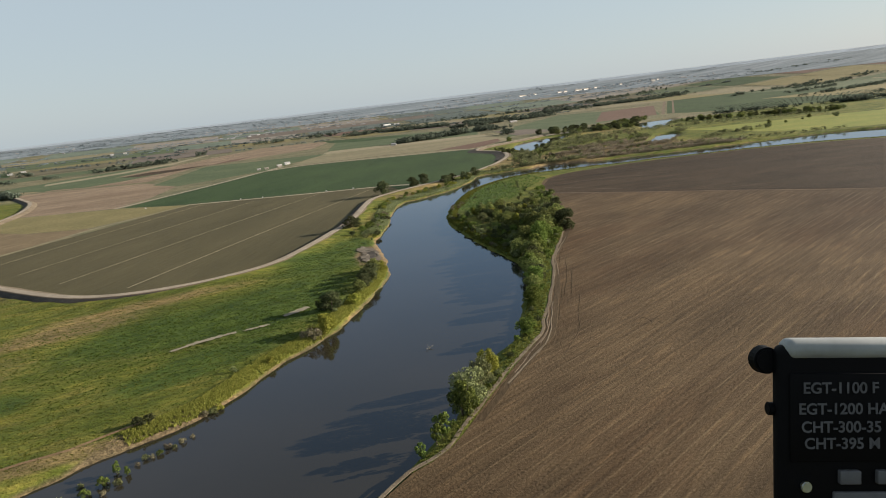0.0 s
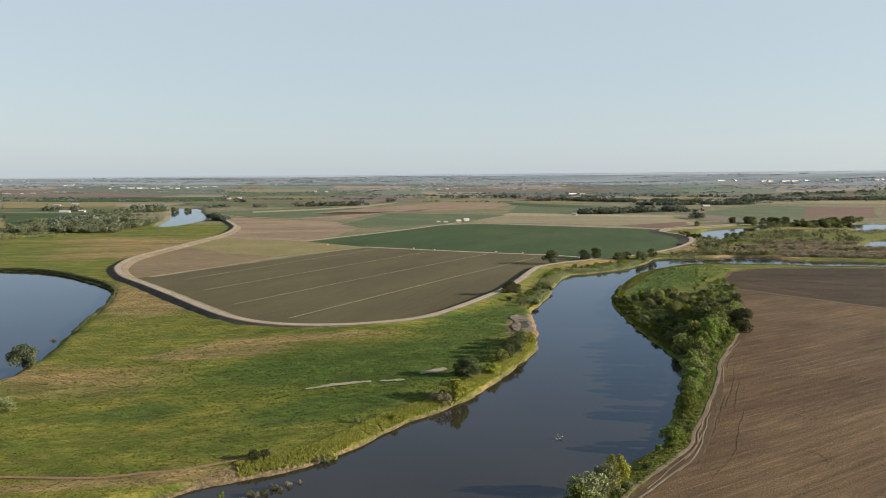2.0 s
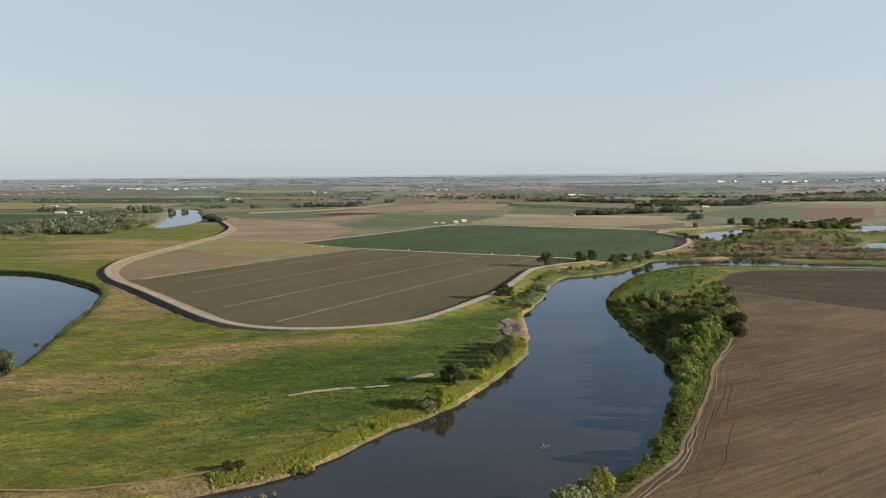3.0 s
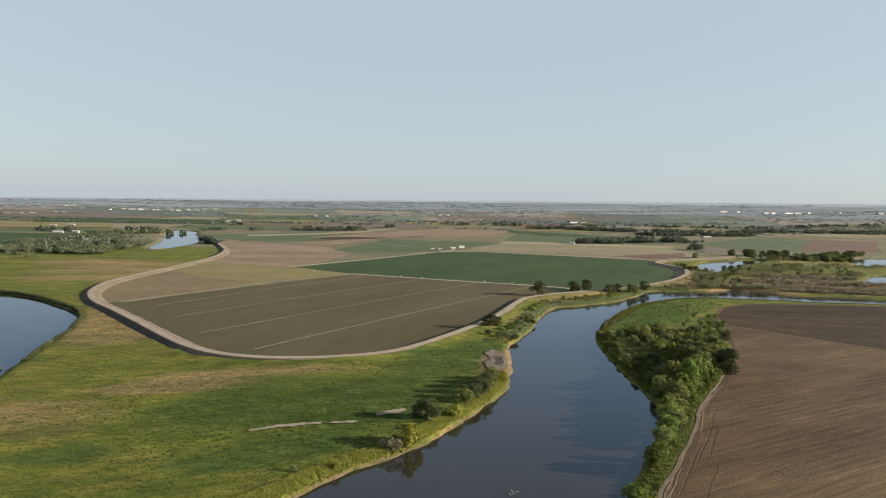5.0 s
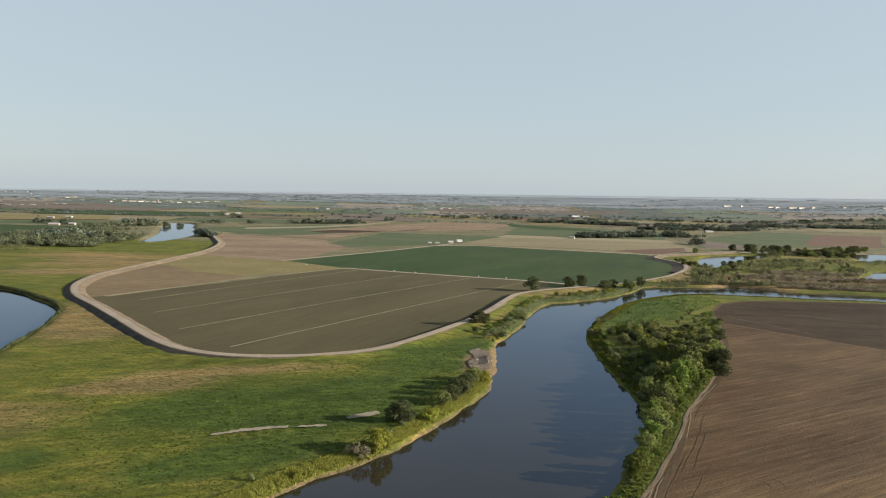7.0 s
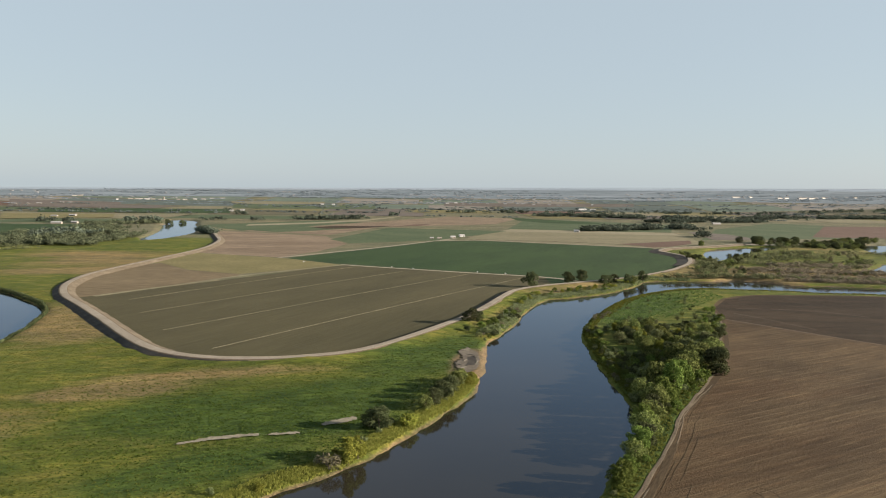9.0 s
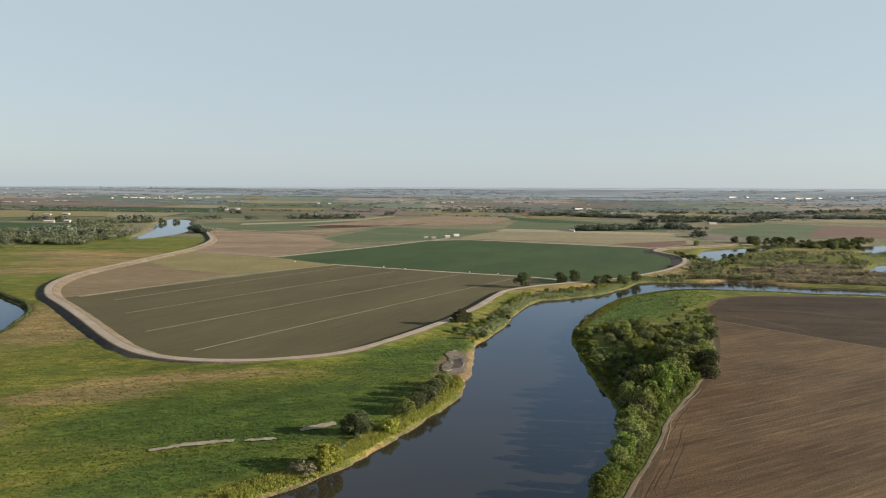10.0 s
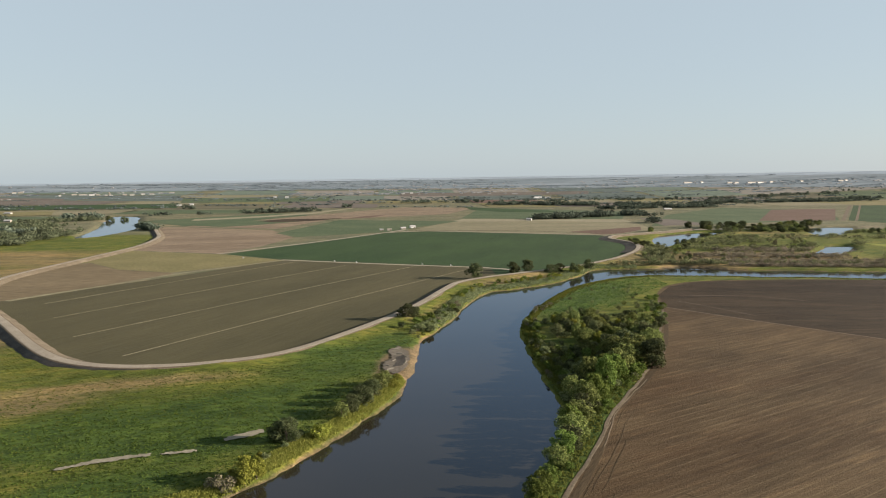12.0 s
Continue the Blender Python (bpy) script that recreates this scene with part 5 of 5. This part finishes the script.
# ---- buildings ----
def house(x, y, w, d, h, turn, wall, roof_m, label, name="farmhouse", group=""):
    """Walls, gabled roof with eaves, door and windows."""
    ob = new(name)
    z0 = float(rise(x, y))
    body = [(-w / 2, -d / 2, 0), (w / 2, -d / 2, 0), (w / 2, d / 2, 0), (-w / 2, d / 2, 0), (-w / 2, -d / 2, h), (w / 2, -d / 2, h), (w / 2, d / 2, h), (-w / 2, d / 2, h),
            (-w / 2, 0, h + d * 0.28), (w / 2, 0, h + d * 0.28)]
    sheet("wall", body, [(0, 1, 5, 4), (1, 2, 6, 9, 5), (2, 3, 7, 6), (3, 0, 4, 8, 7)], wall, ob)
    e, r = 0.6, h + d * 0.28
    low = h - 0.28 * 2 * e
    roof = []
    for sgn in (-1, 1):
        for t in (0.12, 0.37):
            roof += [(-w / 2 - e, sgn * (d / 2 + e), low + t), (w / 2 + e, sgn * (d / 2 + e), low + t), (w / 2 + e, 0, r + t), (-w / 2 - e, 0, r + t)]
    f = []
    for k in (0, 8):
        f += [(k, k + 1, k + 2, k + 3), (k + 4, k + 5, k + 6, k + 7), (k, k + 1, k + 5, k + 4), (k + 1, k + 2, k + 6, k + 5), (k + 3, k, k + 4, k + 7)]
    sheet("roof", roof, f, roof_m, ob)
    n = max(2, int(w / 4))
    for i in range(n):
        cx = -w / 2 + (i + 0.5) * w / n
        name2, z1, z2, hw = ("door", 0, 2.1, 0.5) if i == n // 2 else ("window", 1.0, 2.2, 0.6)
        y1 = -d / 2 - 0.05
        sheet(name2, [(cx - hw, y1, z1), (cx + hw, y1, z1), (cx + hw, y1, z2), (cx - hw, y1, z2), (cx - hw, y1 + 0.04, z1), (cx + hw, y1 + 0.04, z1), (cx + hw, y1 + 0.04, z2), (cx - hw, y1 + 0.04, z2)],
              [(0, 1, 2, 3), (0, 4, 5, 1), (1, 5, 6, 2), (2, 6, 7, 3), (3, 7, 4, 0)], M_BARK if name2 == "door" else M_ROOF, ob)
    ob.matrix_basis = pose(x, y, z0, 0, 0, turn)
    return tagged(ob, label, "building", group)


house(95, 1372, 10, 7, 2.6, 15, M_WHITE, M_ROOF, "small white farmhouse with a grey roof beside the crop fields")
house(76, 1330, 9, 6, 2.6, 15, M_TAN, M_ROOF, "low tan barn beside the farmhouse", "barn")
house(50, 1303, 7, 4, 2.2, 10, M_TAN, M_TAN, "tan shed beside the farm track", "shed")
house(36, 1301, 6, 4, 2.2, 4, M_TAN, M_ROOF, "tan shed beside the farm track", "shed")
house(364, 1572, 11, 8, 3.0, -20, M_WHITE, M_ROOF, "white house at the end of a tree belt")
house(-806, 1614, 22, 8, 3.0, 5, M_TAN, M_ROOF, "long pale barn among far fields", "barn")
house(-780, 1642, 14, 8, 3.0, -4, M_TAN, M_ROOF, "long pale barn among far fields", "barn")
house(-983, 1942, 18, 7, 2.6, -8, M_TAN, M_ROOF, "pale roofed barn among far fields", "barn")
house(-955, 1985, 18, 9, 3.2, -8, M_TAN, M_ROOF, "pale roofed barn among far fields", "barn")
house(874, 2024, 24, 9, 3.2, 8, M_TAN, M_ROOF, "long pale packing shed among the fields", "barn")
house(743, 3162, 34, 14, 5, 6, M_WHITE, M_WHITE, "long white packing shed among the tree belts", "barn")
house(790, 3160, 22, 12, 4.5, 6, M_WHITE, M_ROOF, "white packing shed among the tree belts", "barn")
for x, y in ((-658, 2496), (-640, 2580), (-461, 3331), (-408, 3338), (140, 3533), (185, 3575)):
    house(x, y, 15, 9, 4, 7, M_WHITE, M_ROOF, "white farmhouse among far trees", "farmhouse", "farmhouses of the far plain")


def pump(x, y):
    """A small pump on its slab, with an outlet pipe and a cap."""
    root = new("irrigation_pump")
    for name, w, d, z0, z1, m in (("slab", 1.6, 1.6, 0, 0.15, M_TAN), ("housing", 1.0, 0.8, 0.15, 1.3, M_WHITE), ("cap", 1.2, 1.0, 1.3, 1.42, M_ROOF)):
        v = [(sx * w / 2, sy * d / 2, z) for z in (z0, z1) for sx, sy in ((-1, -1), (1, -1), (1, 1), (-1, 1))]
        sheet(name, v, [(0, 1, 5, 4), (1, 2, 6, 5), (2, 3, 7, 6), (3, 0, 4, 7), (4, 5, 6, 7)], m, root)
    sheet("pipe", *tube((0.5, 0, 0.7), (1.8, 0, 0.3), 0.12, 0.12), M_STEEL, root)
    root.matrix_basis = pose(x, y, 0.1)
    return tagged(root, "small white irrigation pump beside the field track", "pump", "irrigation pumps along the track")


for x, y in ((-16, 838), (-126, 882), (81, 799), (111, 787), (9, 823)):
    pump(x, y)
r3 = random.Random(9)
for x, y, w in ((-1716, 3527, 22), (-1690, 3532, 26), (-1426, 3345, 12), (-1397, 3422, 26), (-1361, 3432, 40), (-1316, 3419, 30), (-1290, 3426, 22), (-1245, 3394, 20), (-1222, 3397, 18), (-1180, 3455, 22), (-1149, 3461, 26),
                (-1118, 3517, 20), (-1079, 3525, 26), (-1052, 3579, 24), (-1015, 3631, 30)):
    house(x, y, w * 0.8, 9, r3.uniform(2.8, 4.4), 22 + r3.uniform(-6, 6), r3.choice((M_WHITE, M_TAN)), r3.choice((M_TAN, M_ROOF)), "pale works building of the distant town", "warehouse", "works buildings of the distant town")
house(-1230, 3400, 6, 6, 15, 0, M_TAN, M_TAN, "narrow pale elevator tower over the works", "elevator_tower")
for x, y, w in ((-1641, 2888, 26), (-1602, 2918, 12), (-1573, 2948, 24), (-1548, 3001, 10), (-1530, 3046, 22), (-1500, 3057, 18)):
    house(x, y, w * 0.8, 6, 2.4, r3.uniform(-8, 8), M_TAN, M_ROOF, "pale barn of a distant farm yard", "barn", "barns of the distant farm yard")
for x, y, w in ((1756, 3840, 44), (1824, 3812, 14), (1937, 3715, 30), (1966, 3699, 22), (2037, 3665, 50), (2075, 3650, 40), (2137, 3649, 20), (2284, 3606, 18), (2436, 3509, 34), (2475, 3521, 16)):
    house(x, y, w * 1.3, 14, r3.uniform(2.8, 4.2), 24 + r3.uniform(-6, 6), M_WHITE, M_TAN, "long white warehouse on the horizon", "warehouse", "warehouses on the horizon")


def town(name, label, count, a0, a1, r0, r1, seed):
    """Roofs of a distant town, far too small to count: little gabled boxes."""
    g = random.Random(seed)
    pieces = []
    for _ in range(count):
        a, r = radians(g.uniform(a0, a1)), g.uniform(r0, r1)
        x, y = r * math.sin(a), r * math.cos(a)
        w, d, h, z0 = g.uniform(8, 18), g.uniform(7, 10), g.uniform(2.5, 4.5), float(rise(r * math.sin(a), r * math.cos(a)))
        v = [(x + sx * w / 2, y + sy * d / 2, z0 + zz) for zz in (0, h) for sx, sy in ((-1, -1), (1, -1), (1, 1), (-1, 1))] + [(x - w / 2, y, z0 + h + 1.6), (x + w / 2, y, z0 + h + 1.6)]
        pieces.append((v, [(0, 1, 5, 4), (1, 2, 6, 9, 5), (2, 3, 7, 6), (3, 0, 4, 8, 7), (4, 5, 9, 8), (6, 7, 8, 9)]))
    v, f = joined(pieces)
    return tagged(sheet(name, v, f, M_TOWN), label, "town", kind="stuff")


town("distant_town", "pale roofs of a distant town among trees", 130, -2, 14, 3500, 4300, 31)
town("distant_town", "pale roofs of a distant town among trees", 40, -30, -10, 3700, 4500, 32)
town("distant_town", "pale roofs of a distant town among trees", 120, 16, 40, 3900, 4400, 33)


# ---- the engine gauge, hung in mid-air to fit the camera's first view ----
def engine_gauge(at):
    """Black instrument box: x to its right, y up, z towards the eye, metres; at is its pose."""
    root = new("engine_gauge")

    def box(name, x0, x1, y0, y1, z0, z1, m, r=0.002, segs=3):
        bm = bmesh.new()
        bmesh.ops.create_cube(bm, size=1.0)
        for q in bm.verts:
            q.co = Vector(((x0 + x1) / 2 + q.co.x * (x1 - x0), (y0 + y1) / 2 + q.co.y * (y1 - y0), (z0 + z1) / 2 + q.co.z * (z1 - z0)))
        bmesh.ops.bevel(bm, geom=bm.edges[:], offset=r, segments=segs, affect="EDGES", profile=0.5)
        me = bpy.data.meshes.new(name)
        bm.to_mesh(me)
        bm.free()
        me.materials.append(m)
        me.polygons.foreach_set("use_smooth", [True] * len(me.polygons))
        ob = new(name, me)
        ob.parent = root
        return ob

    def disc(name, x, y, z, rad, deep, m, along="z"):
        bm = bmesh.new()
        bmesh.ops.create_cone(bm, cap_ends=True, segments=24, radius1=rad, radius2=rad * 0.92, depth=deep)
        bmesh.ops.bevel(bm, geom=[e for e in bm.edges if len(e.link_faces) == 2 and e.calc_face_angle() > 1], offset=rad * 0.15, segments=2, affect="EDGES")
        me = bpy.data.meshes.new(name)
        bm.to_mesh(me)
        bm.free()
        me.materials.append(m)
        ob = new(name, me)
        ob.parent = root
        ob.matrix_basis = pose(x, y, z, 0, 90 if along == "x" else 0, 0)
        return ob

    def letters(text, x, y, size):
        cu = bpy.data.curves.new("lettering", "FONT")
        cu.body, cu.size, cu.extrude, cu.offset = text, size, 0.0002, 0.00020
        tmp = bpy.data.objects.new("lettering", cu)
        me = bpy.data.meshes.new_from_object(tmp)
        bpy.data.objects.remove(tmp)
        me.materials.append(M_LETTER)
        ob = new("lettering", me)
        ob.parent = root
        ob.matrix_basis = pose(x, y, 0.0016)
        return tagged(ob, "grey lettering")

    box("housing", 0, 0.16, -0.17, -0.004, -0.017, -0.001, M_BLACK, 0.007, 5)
    # pale colour imitates light on the box's top; strip shaped to the view
    tagged(box("top_cap", 0.005, 0.16, -0.0150, 0.0005, -0.018, 0.0012, M_CAP, 0.007, 5), "pale grey cap with the light put into its colour")
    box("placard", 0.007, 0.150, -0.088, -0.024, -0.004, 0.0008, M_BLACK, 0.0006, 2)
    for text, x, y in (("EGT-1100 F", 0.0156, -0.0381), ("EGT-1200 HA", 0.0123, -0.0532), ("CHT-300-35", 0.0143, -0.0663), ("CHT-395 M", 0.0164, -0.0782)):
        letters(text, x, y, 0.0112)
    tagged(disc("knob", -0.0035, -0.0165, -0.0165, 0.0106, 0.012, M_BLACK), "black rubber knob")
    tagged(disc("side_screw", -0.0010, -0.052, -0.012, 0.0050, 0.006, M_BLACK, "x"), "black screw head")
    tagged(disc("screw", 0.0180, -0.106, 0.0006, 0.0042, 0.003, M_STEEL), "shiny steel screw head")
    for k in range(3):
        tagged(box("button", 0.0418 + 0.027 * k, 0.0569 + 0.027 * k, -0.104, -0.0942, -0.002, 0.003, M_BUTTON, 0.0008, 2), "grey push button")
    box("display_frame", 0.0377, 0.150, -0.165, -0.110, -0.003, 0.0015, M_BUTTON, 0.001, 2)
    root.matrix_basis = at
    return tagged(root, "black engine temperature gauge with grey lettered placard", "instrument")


# placed half a metre in front of the camera's first pose
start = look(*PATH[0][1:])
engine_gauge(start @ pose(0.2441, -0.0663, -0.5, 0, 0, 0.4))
